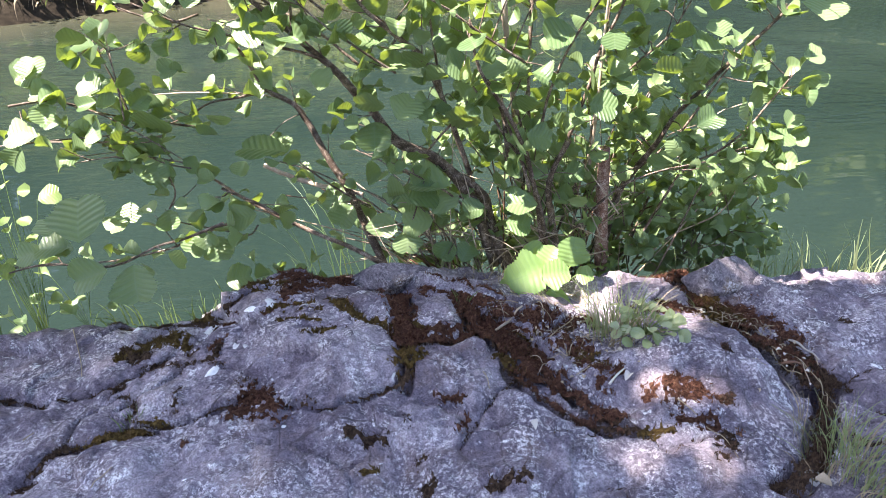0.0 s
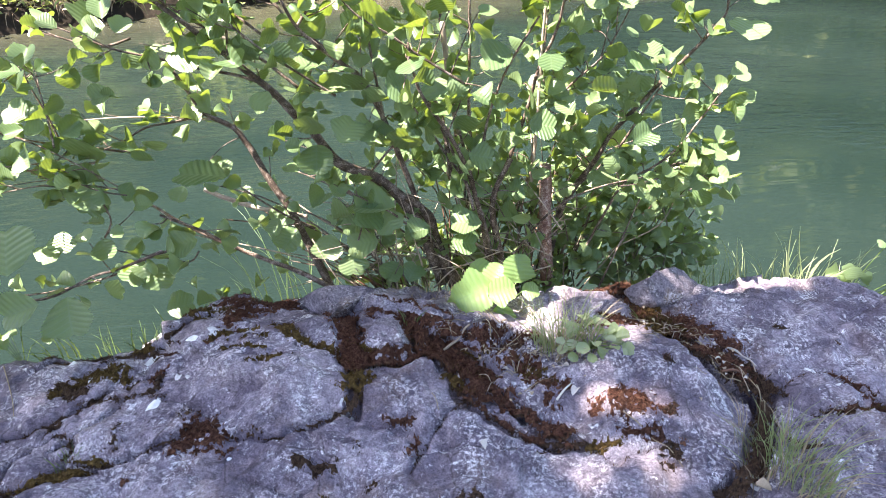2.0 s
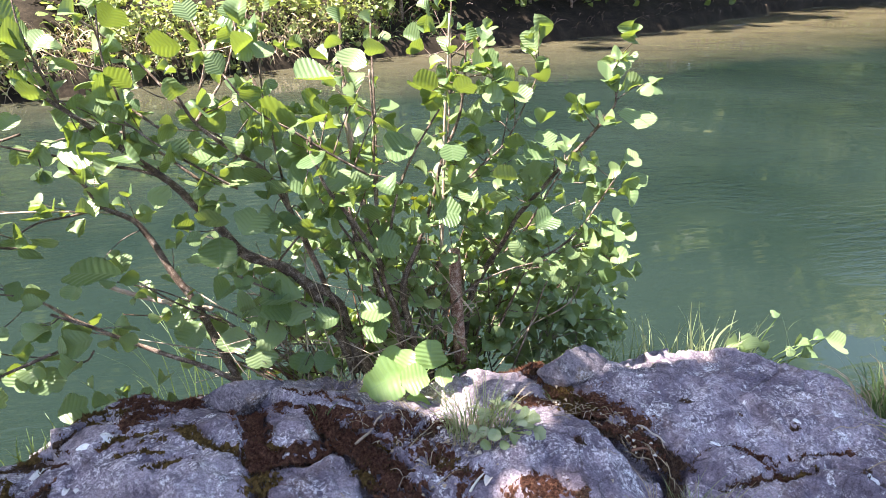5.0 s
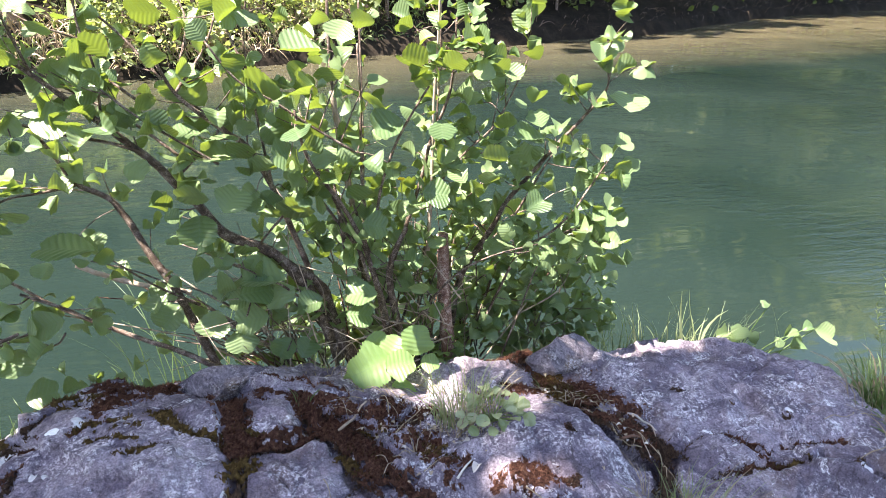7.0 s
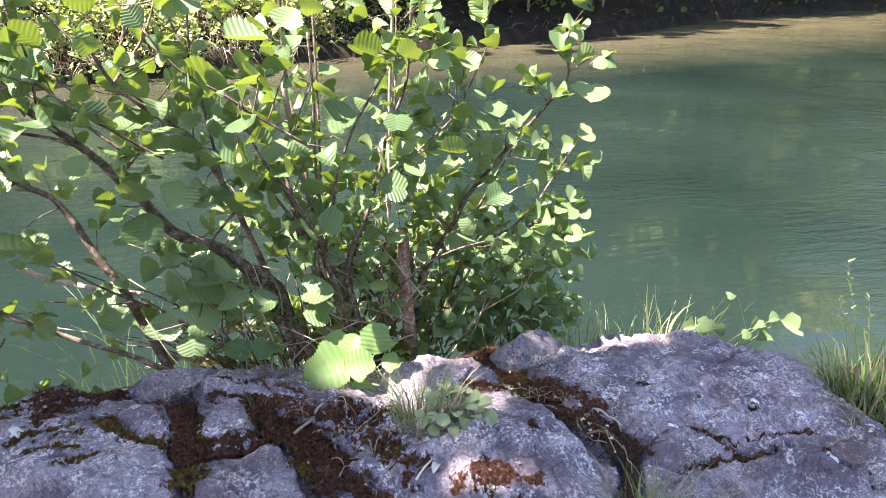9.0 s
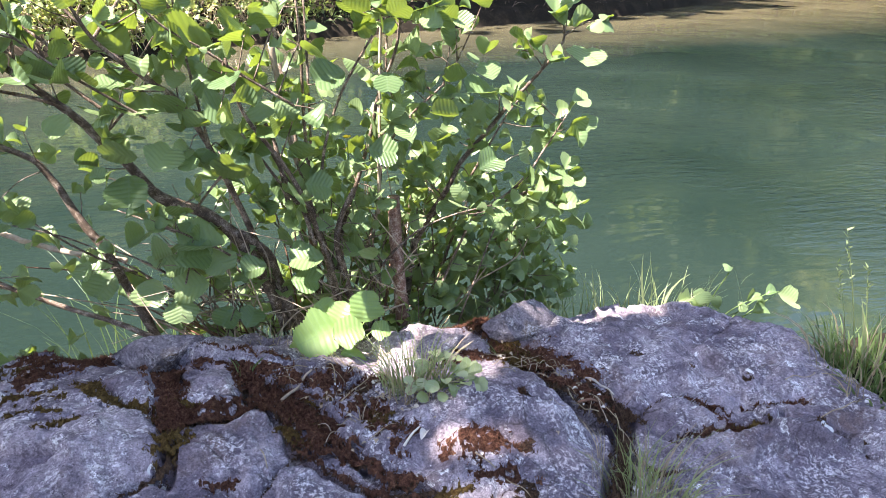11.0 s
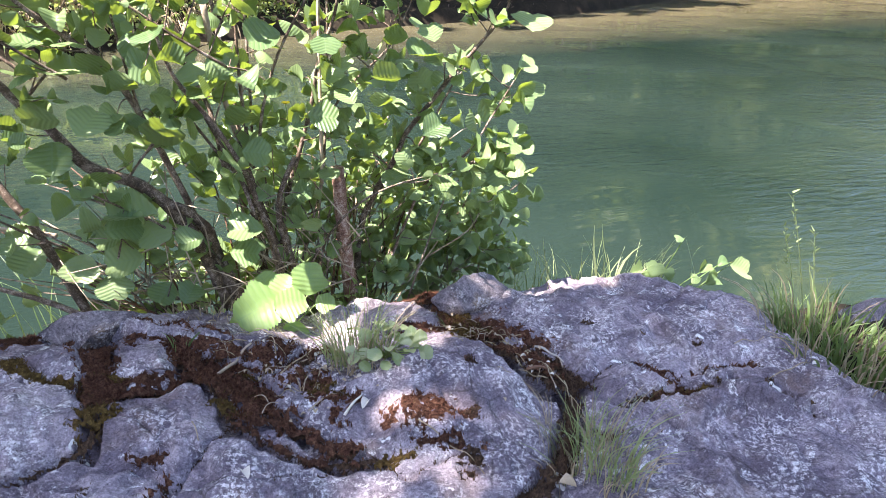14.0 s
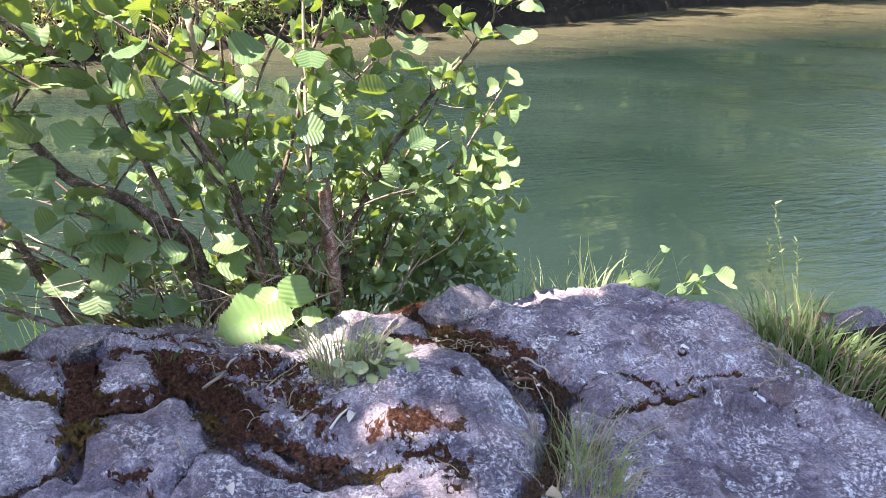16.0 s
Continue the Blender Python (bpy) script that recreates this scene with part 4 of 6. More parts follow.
branch("twig", [(-0.141, 1.46, 1.214), (-0.121, 1.48, 1.288), (-0.143, 1.50, 1.349)], 0.004, 0.002)
branch("twig", [(-0.021, 1.44, 1.215), (-0.047, 1.46, 1.279), (-0.059, 1.48, 1.350)], 0.004, 0.002)
branch("twig", [(-0.380, 1.48, 1.117), (-0.430, 1.50, 1.124), (-0.496, 1.52, 1.098)], 0.003, 0.0015)
branch("twig", [(-0.026, 1.42, 1.043), (-0.095, 1.44, 1.115), (-0.164, 1.46, 1.155)], 0.004, 0.002)
branch("limb", [(0.163, 1.48, 0.799), (0.144, 1.50, 0.937), (0.111, 1.52, 1.016), (0.096, 1.48, 1.066)], 0.006, 0.003)
branch("stem", [(0.053, 1.49, 0.746), (0.104, 1.50, 0.692), (0.124, 1.51, 0.612), (0.153, 1.49, 0.529), (0.189, 1.50, 0.449)], 0.012, 0.022)
branch("stem", [(0.303, 1.47, 0.838), (0.262, 1.48, 0.733), (0.278, 1.49, 0.609), (0.303, 1.47, 0.484)], 0.007, 0.012)
branch("stem", [(0.188, 1.51, 0.889), (0.226, 1.52, 0.731), (0.260, 1.53, 0.588), (0.273, 1.51, 0.469)], 0.004, 0.008)
branch("stem", [(0.081, 1.45, 0.977), (0.144, 1.46, 0.872), (0.211, 1.47, 0.758), (0.242, 1.45, 0.668), (0.270, 1.46, 0.506)], 0.003, 0.007)
branch("dead", [(0.153, 1.54, 1.140), (0.163, 1.55, 1.035), (0.173, 1.56, 0.951), (0.189, 1.54, 0.878)], 0.008, 0.006)
branch("dead", [(0.382, 1.49, 1.354), (0.378, 1.50, 1.214), (0.372, 1.51, 1.089), (0.364, 1.49, 0.898), (0.360, 1.50, 0.765)], 0.0035, 0.005)
branch("stem", [(0.207, 1.49, 1.245), (0.211, 1.50, 1.123), (0.208, 1.51, 0.978), (0.214, 1.49, 0.821)], 0.003, 0.005)
branch("stem", [(0.102, 1.43, 1.023), (0.140, 1.44, 0.928), (0.185, 1.45, 0.820), (0.211, 1.43, 0.729)], 0.0035, 0.005)
branch("stem", [(0.349, 1.44, 1.163), (0.285, 1.45, 1.054), (0.245, 1.46, 0.938), (0.229, 1.44, 0.841)], 0.003, 0.0045)
STUB = [(0.42, 1.53, 0.452), (0.412, 1.53, 0.567), (0.404, 1.53, 0.684), (0.4, 1.53, 0.792)]
KEY_LEAVES_A = [(-0.371, 1.3, 0.905, 0.125, 175, 1.35)]
KEY_LEAVES_B = [(0.773, 1.54, 1.212, 0.079, 80, 0.4), (0.857, 1.54, 1.104, 0.098, 75, 0.7), (0.84, 1.5, 1.011, 0.056, 10, 0.4), (0.856, 1.49, 0.953, 0.056, 290, 0.15)]
KEY_LEAVES_C = [(-0.028, 1.4, 0.74, 0.09, 10, 0.6), (0.073, 1.42, 0.688, 0.067, 200, 0.5), (0.18, 1.4, 0.714, 0.093, 180, 0.8), (0.191, 1.4, 0.66, 0.077, 350, 0.7), (0.623, 1.44, 0.755, 0.089, 170, 0.7), (0.759, 1.44, 0.772, 0.08, 280, 0.25), (0.713, 1.45, 0.767, 0.074, 270, 0.3)]
KEY_LEAVES_D = [(0.784, 1.45, 0.844, 0.074, 10, 0.6), (0.804, 1.47, 0.872, 0.055, 60, 0.4), (-0.652, 1.2, 0.635, 0.111, 280, 0.25), (-0.909, 1.5, 0.918, 0.073, 230, 0.3), (-0.791, 1.5, 0.984, 0.059, 170, 0.4), (-0.66, 1.45, 0.783, 0.08, 250, 0.3), (-0.885, 1.45, 1.042, 0.064, 60, 0.4), (-0.921, 1.4, 0.914, 0.084, 180, 0.5)]
KEY_LEAVES_E = [(-0.871, 1.45, 1.054, 0.071, 90.0, 0.3), (-0.887, 1.45, 1.025, 0.06, 200.0, 0.4), (-0.855, 1.42, 0.947, 0.067, 270.0, 0.2), (-0.828, 1.42, 0.989, 0.033, 90.0, 0.3), (-0.87, 1.43, 0.994, 0.048, 190.0, 0.5), (-0.744, 1.42, 1.017, 0.065, 150.0, 0.35), (-0.718, 1.43, 1.019, 0.048, 60.0, 0.4), (-0.771, 1.43, 0.966, 0.055, 200.0, 0.5), (-0.715, 1.43, 0.97, 0.055, 20.0, 0.6), (-0.701, 1.45, 1.124, 0.064, 80.0, 0.4), (-0.752, 1.45, 1.091, 0.059, 185.0, 0.9), (-0.755, 1.25, 0.793, 0.128, 100.0, 0.35), (-0.827, 1.25, 0.769, 0.059, 110.0, 0.4)]
KEY_LEAVES_F = [(-0.839, 1.25, 0.715, 0.084, 185.0, 0.8), (-0.812, 1.25, 0.707, 0.054, 270.0, 0.5), (-0.894, 1.25, 0.696, 0.072, 200.0, 0.6), (-0.635, 1.4, 0.816, 0.075, 270.0, 0.2), (-0.597, 1.4, 0.737, 0.039, 20.0, 0.5), (-0.727, 1.4, 0.713, 0.065, 270.0, 0.3), (-0.767, 1.4, 0.685, 0.072, 240.0, 0.9), (-0.645, 1.42, 0.677, 0.067, 290.0, 0.3), (-0.59, 1.4, 0.625, 0.08, 240.0, 0.3), (-0.534, 1.4, 0.607, 0.081, 280.0, 0.3), (-0.463, 1.45, 0.794, 0.052, 250.0, 0.4), (-0.552, 1.45, 0.776, 0.052, 180.0, 0.6), (-0.487, 1.45, 0.67, 0.081, 200.0, 0.4), (-0.749, 1.2, 0.666, 0.094, 200.0, 0.3), (-0.494, 1.4, 0.533, 0.083, 20.0, 0.6)]
KEY_LEAVES_G = [(-0.034, 1.42, 0.754, 0.124, 175.0, 1.0), (0.01, 1.45, 0.697, 0.081, 300.0, 0.3), (-0.085, 1.45, 0.693, 0.067, 200.0, 0.5), (-0.067, 1.45, 0.646, 0.096, 190.0, 0.5), (-0.146, 1.47, 0.623, 0.084, 260.0, 0.3), (-0.085, 1.45, 0.584, 0.077, 270.0, 0.3), (0.005, 1.45, 0.556, 0.07, 240.0, 0.4), (0.062, 1.45, 0.562, 0.063, 60.0, 0.3), (0.079, 1.5, 0.646, 0.084, 290.0, 0.3), (-0.269, 1.55, 0.673, 0.086, 180.0, 0.5), (-0.246, 1.5, 0.634, 0.085, 240.0, 0.4)]
KEY_LEAVES_H = [(-0.44, 1.42, 1.231, 0.066, 200, -1), (-0.518, 1.42, 1.213, 0.055, 100, 0.3), (-0.548, 1.42, 1.176, 0.056, 190, 0.3), (-0.488, 1.42, 1.184, 0.05, 70, 0.3), (-0.287, 1.42, 1.257, 0.077, 100, -1), (-0.374, 1.42, 1.116, 0.086, 10, 0.3), (-0.558, 1.42, 1.137, 0.051, 190, -1), (-0.567, 1.42, 1.038, 0.058, 200, 0.3), (-0.546, 1.42, 1.037, 0.046, 30, -1), (-0.192, 1.42, 1.312, 0.077, 190, -1), (-0.137, 1.42, 1.168, 0.11, 100, -1), (-0.148, 1.42, 1.086, 0.071, 180, 0.95), (-0.096, 1.42, 1.04, 0.096, 170, 0.95), (-0.24, 1.42, 1.011, 0.06, 330, 0.3), (-0.042, 1.42, 1.043, 0.072, 240, -1), (-0.004, 1.42, 1.003, 0.073, 240, -1)]
KEY_LEAVES_J = [(-0.064, 1.42, 0.949, 0.08, 60, 0.3), (-0.141, 1.42, 0.867, 0.094, 270, 0.3), (-0.482, 1.42, 0.926, 0.06, 270, -1), (-0.635, 1.42, 0.924, 0.107, 180, -1), (-0.517, 1.42, 0.896, 0.061, 200, -1), (-0.154, 1.42, 0.955, 0.086, 170, -1), (-0.184, 1.42, 0.911, 0.043, 0, 0.3), (0.168, 1.42, 1.273, 0.069, 240, 0.3), (0.08, 1.42, 1.238, 0.103, 180, 0.95), (0.141, 1.42, 1.19, 0.059, 270, -1), (0.209, 1.42, 1.294, 0.057, 200, -1), (-0.012, 1.42, 1.168, 0.128, 160, -1), (0.086, 1.42, 1.079, 0.09, 190, -1), (0.131, 1.42, 1.02, 0.074, 280, 0.3), (0.115, 1.42, 0.956, 0.063, 240, 0.3), (0.202, 1.42, 0.931, 0.076, 250, -1)]
KEY_LEAVES_K = [(0.05, 1.42, 0.914, 0.101, 200, -1), (0.233, 1.42, 0.867, 0.071, 350, 0.3), (0.307, 1.42, 1.217, 0.082, 120, -1), (0.403, 1.42, 1.214, 0.065, 60, -1), (0.459, 1.42, 1.194, 0.06, 150, 0.3), (0.496, 1.42, 1.204, 0.054, 100, -1), (0.528, 1.42, 1.185, 0.055, 320, 0.3), (0.235, 1.42, 1.18, 0.053, 180, 0.95), (0.251, 1.42, 1.083, 0.085, 200, 0.3), (0.375, 1.42, 1.07, 0.062, 270, 0.3), (0.581, 1.42, 1.14, 0.055, 80, -1), (0.584, 1.42, 1.097, 0.056, 100, 0.3), (0.508, 1.42, 1.088, 0.062, 180, -1), (0.486, 1.42, 1.006, 0.076, 170, -1), (0.562, 1.42, 1.047, 0.088, 180, 0.95), (0.482, 1.42, 0.953, 0.058, 250, -1)]
KEY_LEAVES_L = [(0.599, 1.42, 0.897, 0.073, 30, 0.3), (0.409, 1.42, 0.978, 0.057, 120, 0.3), (0.37, 1.42, 0.933, 0.077, 350, 0.3), (0.568, 1.42, 1.23, 0.048, 100, -1), (-0.043, 1.42, 1.297, 0.056, 200, 0.3), (-0.004, 1.42, 1.301, 0.05, 60, 0.3), (-0.54, 1.42, 1.324, 0.064, 100, 0.3), (-0.468, 1.42, 1.331, 0.064, 200, -1), (-0.398, 1.42, 1.329, 0.054, 60, 0.3), (-0.455, 1.42, 1.3, 0.054, 270, -1), (-0.367, 1.42, 1.282, 0.044, 250, -1)]

rnd = random.Random(11)
# young shoots that rise from the root crown
for k in range(64):
    x, y = rnd.uniform(0.0, 0.55), rnd.uniform(1.5, 1.72)
    if abs(x - 0.44) < 0.07:
        y = rnd.uniform(1.7, 1.8)
    lean = (x - 0.25) * rnd.uniform(0.3, 1.4) + rnd.uniform(-0.1, 0.1) - 0.06
    rise = rnd.uniform(0.22, 0.5)
    pts = [(x, y, 0.36), (x + lean * 0.3, y + rnd.uniform(-0.03, 0.03), 0.36 + rise * 0.5), (x + lean * 0.75, y + rnd.uniform(-0.06, 0.06), 0.36 + rise * 0.85), (x + lean * 1.1, y + rnd.uniform(-0.08, 0.08), 0.36 + rise)]
    branch("shoot", pts, rnd.uniform(0.0025, 0.0045), 0.0015)
DEAD = []
for k in range(100):
    # dead, leafless twigs tangled in the heart of the shrub
    x, y, z = rnd.uniform(-0.12, 0.5), rnd.uniform(1.44, 1.6), rnd.uniform(0.45, 0.68)
    w, far = rnd.gauss(2.2, 0.8), rnd.uniform(0.08, 0.26)
    DEAD.append([(x, y, z), (x + far * 0.5 * math.cos(w), y + rnd.uniform(-0.03, 0.03), z + far * 0.55 * math.sin(w)), (x + far * math.cos(w) + rnd.uniform(-0.02, 0.02), y + rnd.uniform(-0.06, 0.06), z + far * math.sin(w) + rnd.uniform(-0.03, 0.02))])
for k in range(6):
    x, z = rnd.uniform(-0.1, 0.2), rnd.uniform(0.42, 0.5)
    far = rnd.uniform(0.2, 0.45)
    branch("shoot", [(x, 1.55, z), (x - far * 0.4, 1.58, z + far * 0.25), (x - far, 1.6 + rnd.uniform(-0.1, 0.1), z + far * rnd.uniform(0.3, 0.7))], 0.004, 0.0015)

for k in range(40):
    # low leafy shoots that crowd behind the rim
    x, y = rnd.uniform(-0.05, 0.9), rnd.uniform(1.6, 1.85)
    rise = rnd.uniform(0.12, 0.34) * (1.0 if x > 0.45 else 0.8)
    branch("spray", [(x, y, 0.3), (x + rnd.uniform(-0.05, 0.08), y, 0.3 + rise * 0.6), (x + rnd.uniform(-0.1, 0.16), y - 0.05, 0.3 + rise)], 0.003, 0.0015)

for k, points in enumerate(DEAD):
    verts, faces, _ = tube(points, rnd.uniform(0.001, 0.0026), 0.0008, 5, 0.1, 500 + k)
    part("dead_twig", mesh_of("dead_twig", verts, faces, (DEADWOOD, BARK, DEADWOOD)[k % 3]), bush, m=LIFT)
LEAVES = []


def sprout(at, ahead, size):
    """A leaf on its stalk near a twig."""
    out = Vector(ahead).normalized()
    if abs(at[0] + out.x * size * 0.5 - 0.283 * at[1]) < 0.04 and 0.45 < at[2] < 0.78 and at[1] < 1.53:
        return
    if at[0] < -0.05 and at[2] < 0.8 and rnd.random() < 0.5:
        return
    up = Vector((rnd.gauss(-0.1, 0.7), rnd.gauss(0.2, 0.75), 0.8)).normalized()
    LEAVES.append((rnd.choice(ALDER if size > 0.042 else YOUNG), aim(at, out, up, size)))


for k, (kind, points, r0, r1) in enumerate(BOUGHS):
    verts, faces, line = tube(points, r0, r1, 8 if kind == "limb" else 5, 0.12, k)
    coat = DEADWOOD if kind == "dead" or k in (2, 3) else BARK if kind != "shoot" else (RED_TWIG, BARK, DEADWOOD, BARK, BARK)[k % 5]
    part({"limb": "branch", "stem": "stem", "twig": "twig", "dead": "dead_stem"}.get(kind, "shoot"), mesh_of("branch", verts, faces, coat), bush, m=LIFT)
    total = sum((b - a).length for a, b in zip(line, line[1:]))
    bare = {"limb": 0.42, "twig": 0.15, "shoot": 0.62, "spray": 0.15, "stem": 1, "dead": 1}[kind]
    if kind in ("stem", "dead") or (kind == "limb" and r1 > 0.004):
        continue
    gone, due = 0.0, 0.0
    for a, b in zip(line, line[1:]):
        gone += (b - a).length
        if gone / total < bare or gone < due:
            continue
        due = gone + rnd.uniform(0.018, 0.042) * (1.6 if kind == "shoot" else 1.0)
        along = (b - a).normalized()
        out = (along * rnd.uniform(0.1, 0.7) + Vector((rnd.gauss(0, 0.7), rnd.gauss(-0.1, 0.7), rnd.gauss(0.0, 0.5)))).normalized()
        if kind != "shoot" and rnd.random() < 0.38:
            # a spur with a few leaves
            reach = rnd.uniform(0.04, 0.11)
            tip = a + out * reach + Vector((0, 0, reach * 0.2))
            sv, sf, sl = tube([a, a + out * reach * 0.5 + Vector((0, 0, 0.004)), tip], 0.0018, 0.001, 4)
            part("spur", mesh_of("spur", sv, sf, BARK), bush, m=LIFT)
            for _ in range(rnd.randint(2, 4)):
                o2 = (out + Vector((rnd.gauss(0, 0.8), rnd.gauss(0, 0.8), rnd.gauss(0, 0.5)))).normalized()
                sprout(a + (tip - a) * rnd.uniform(0.5, 1.0) + o2 * 0.012, o2, rnd.uniform(0.022, 0.066))
        else:
            sprout(a + out * rnd.uniform(0.01, 0.025), out, rnd.uniform(0.026, 0.076))
    sprout(line[-1], line[-1] - line[-2], rnd.uniform(0.04, 0.06))

# short spurs that fill the heart of the shrub
NODES = []
for kind, points, r0, r1 in BOUGHS:
    if kind in ("limb", "twig"):
        NODES += [Vector(a).lerp(Vector(b), s / 6) for a, b in zip(points, points[1:]) for s in range(6)]
for k in range(95):
    goal = Vector((rnd.gauss(0.2, 0.26), rnd.uniform(1.42, 1.7), rnd.uniform(0.6, 1.3))) if k < 40 else Vector((rnd.gauss(0.42, 0.2), rnd.uniform(1.4, 1.62), rnd.uniform(0.72, 1.32)))
    root = min(NODES, key=lambda n: (n - goal).length)
    if (goal - root).length > 0.16:
        goal = root + (goal - root).normalized() * 0.16
    mid = root.lerp(goal, 0.5) + Vector((0, 0, 0.012))
    sv, sf, sl = tube([root, mid, goal], 0.0017, 0.001, 4)
    part("spur", mesh_of("spur", sv, sf, BARK), bush, m=LIFT)
    for _ in range(rnd.randint(3, 5)):
        o2 = ((goal - root).normalized() + Vector((rnd.gauss(0, 0.8), rnd.gauss(0, 0.8), rnd.gauss(0, 0.5)))).normalized()
        sprout(root.lerp(goal, rnd.uniform(0.4, 1.0)) + o2 * 0.01, o2, rnd.uniform(0.03, 0.064))
for k in range(240):
    # leaves of the crowded low shoots
    x, y, z = rnd.uniform(0.25, 0.9), rnd.uniform(1.56, 1.85), rnd.gauss(0.58, 0.1)
    if 0.36 < z < 0.95:
        LEAVES.append((rnd.choice(ALDER), aim((x, y, z), (rnd.gauss(0, 1), rnd.gauss(-0.3, 0.7), rnd.gauss(0, 0.5)), (rnd.gauss(-0.2, 0.6), rnd.gauss(-0.5, 0.6), 1), rnd.uniform(0.03, 0.065))))
for x, y, z, size, turn, flat in KEY_LEAVES_A + KEY_LEAVES_B + KEY_LEAVES_C + KEY_LEAVES_D + KEY_LEAVES_E + KEY_LEAVES_F + KEY_LEAVES_G + KEY_LEAVES_H + KEY_LEAVES_J + KEY_LEAVES_K + KEY_LEAVES_L:
    up = Vector((0, -0.85, 0.5)) * (1 - flat) + Vector((0.05, -0.25, 1)) * flat
    if flat < 0:
        up = Vector((0.15, 0.75, 0.7))  # the underside shows
    ahead = Vector((math.cos(radians(turn)), 0.45 * math.sin(radians(turn)), 0.9 * math.sin(radians(turn))))
    ahead = ahead - up.normalized() * ahead.dot(up.normalized())
    LEAVES.insert(0, (ALDER[(0, 1, 4)[int(size * 1000) % 3]], aim(Vector((x, y, z)) - ahead.normalized() * size / 2, ahead, up, size)))
for me, m in LEAVES[:300]:
    part("leaf", me, bush, m=LIFT @ m)
rest = part("leaves", joined("leaves", LEAVES[300:], LEAF_STUFF), bush, m=LIFT)
rest["kind"] = "stuff"
verts, faces, line = tube(STUB, 0.018, 0.0145, 12, 0.12, 5)
part("stub", mesh_of("stub", verts, faces, STUB_BARK), bush, "sawn-off dead stem with peeling bark", LIFT)


# ---- low plants ----
def blade(root, tip, width, bow, k):
    """A narrow folded grass blade as verts, faces, uvs."""
    a, b = Vector(root), Vector(tip)
    side = (b - a).cross(Vector((random.Random(k).uniform(-1, 1), random.Random(k + 1).uniform(-1, 1), 0.2))).normalized()
    verts, uvs = [], []
    for s in range(6):
        u = s / 5
        p = a + (b - a) * u + Vector(bow) * 4 * u * (1 - u)
        w = width * (1 - u**2.2) * 0.5 + 0.0003
        verts += [p - side * w, p + Vector((0, 0, 0.25 * w)), p + side * w]
        uvs += [(0.4, u), (0.5, u), (0.6, u)]
    faces = []
    for s in range(5):
        faces += [(s * 3, s * 3 + 1, s * 3 + 4, s * 3 + 3), (s * 3 + 1, s * 3 + 2, s * 3 + 5, s * 3 + 4)]
    return verts, faces, uvs


def tussock(label, at, spread, height, count, width, material, seed, lean=(0, 0), name="grass", settle=None):
    r = random.Random(seed)
    verts, faces, uvs = [], [], []
    for k in range(count):
        w, d = r.uniform(0, 6.283), math.sqrt(r.random())
        x, y = at[0] + spread[0] * d * math.cos(w), at[1] + spread[1] * d * math.sin(w)
        z = (settle(x, y) if settle else at[2]) - 0.01
        h = height * r.uniform(0.35, 1.0)
        out = Vector((math.cos(w) * d + r.gauss(0, 0.5) + lean[0], math.sin(w) * d + r.gauss(0, 0.5) + lean[1], 0)) * h * 0.45
        v, f, q = blade((x, y, z), Vector((x, y, z + h)) + out, width * r.uniform(0.6, 1.2), (-out.x * 0.25, -out.y * 0.25, h * 0.12), seed * 999 + k)
        faces += [tuple(i + len(verts) for i in g) for g in f]
        verts += v
        uvs += q
    return tagged(new(name, mesh_of(name, verts, faces, material, uvs)), label, "grass", kind="stuff")


tussock("lush green grass tussock overhanging the rock's edge", (1.47, 1.06, 0.4), (0.13, 0.19), 0.13, 300, 0.0065, GRASS, 1, (0.25, -0.1))
tussock("low spreading green blades at the tussock's foot", (1.42, 1.0, 0.42), (0.13, 0.18), 0.11, 160, 0.007, GRASS, 22, (-0.3, -0.4))
tussock("dry straw blades matted under the grass tussock", (1.38, 1.0, 0.44), (0.12, 0.2), 0.17, 120, 0.003, STRAW, 2, (-0.5, -0.6))
tussock("thin grass tuft growing from the gap between slabs", (0.71, 0.83, 0.46), (0.05, 0.10), 0.13, 170, 0.0018, PALE_GRASS, 3, settle=top)
tussock("dry grass stalks in the gap between slabs", (0.7, 0.83, 0.46), (0.07, 0.13), 0.1, 150, 0.0015, STRAW, 4, settle=top)
tussock("sparse thin grass along the outcrop's rim", (0.95, 1.5, 0.37), (0.34, 0.05), 0.17, 210, 0.0028, PALE_GRASS, 5)
tussock("fine grass tuft above the leaf rosette", (0.365, 1.16, 0.52), (0.055, 0.035), 0.15, 120, 0.0017, PALE_GRASS, 6, (0.0, -0.1), settle=top)
tussock("dry straw blades mixed into the fine tuft", (0.38, 1.14, 0.52), (0.06, 0.045), 0.11, 80, 0.0016, STRAW, 16, settle=top)
tussock("dark sedge blades under the alder shrub", (-0.15, 1.75, 0.2), (0.3, 0.1), 0.42, 45, 0.003, GRASS, 8)
tussock("tiny grass sprigs on the mossy ledge", (0.62, 1.3, 0.5), (0.03, 0.03), 0.05, 24, 0.002, GRASS, 9, settle=top)
tussock("small grass sprig in a mossy crack", (-0.60, 0.945, 0.5), (0.03, 0.02), 0.05, 20, 0.0022, GRASS, 10, settle=top)
tussock("small grass sprig in a mossy crack", (0.045, 1.27, 0.5), (0.015, 0.015), 0.06, 20, 0.0022, GRASS, 12, settle=top)
tussock("grass and moss fringe along the lower rim", (-0.55, 1.36, 0.42), (0.3, 0.05), 0.09, 140, 0.003, GRASS, 13)


ROUND_LEAVES = [leaf_mesh("leaf", PALE_HERB, 0.3, 0.15, 0.0, 0.75, rows=9, cols=5, seed=70), leaf_mesh("leaf", PALE_HERB, 0.1, 0.3, 0.0, 0.65, rows=9, cols=5, seed=71)]


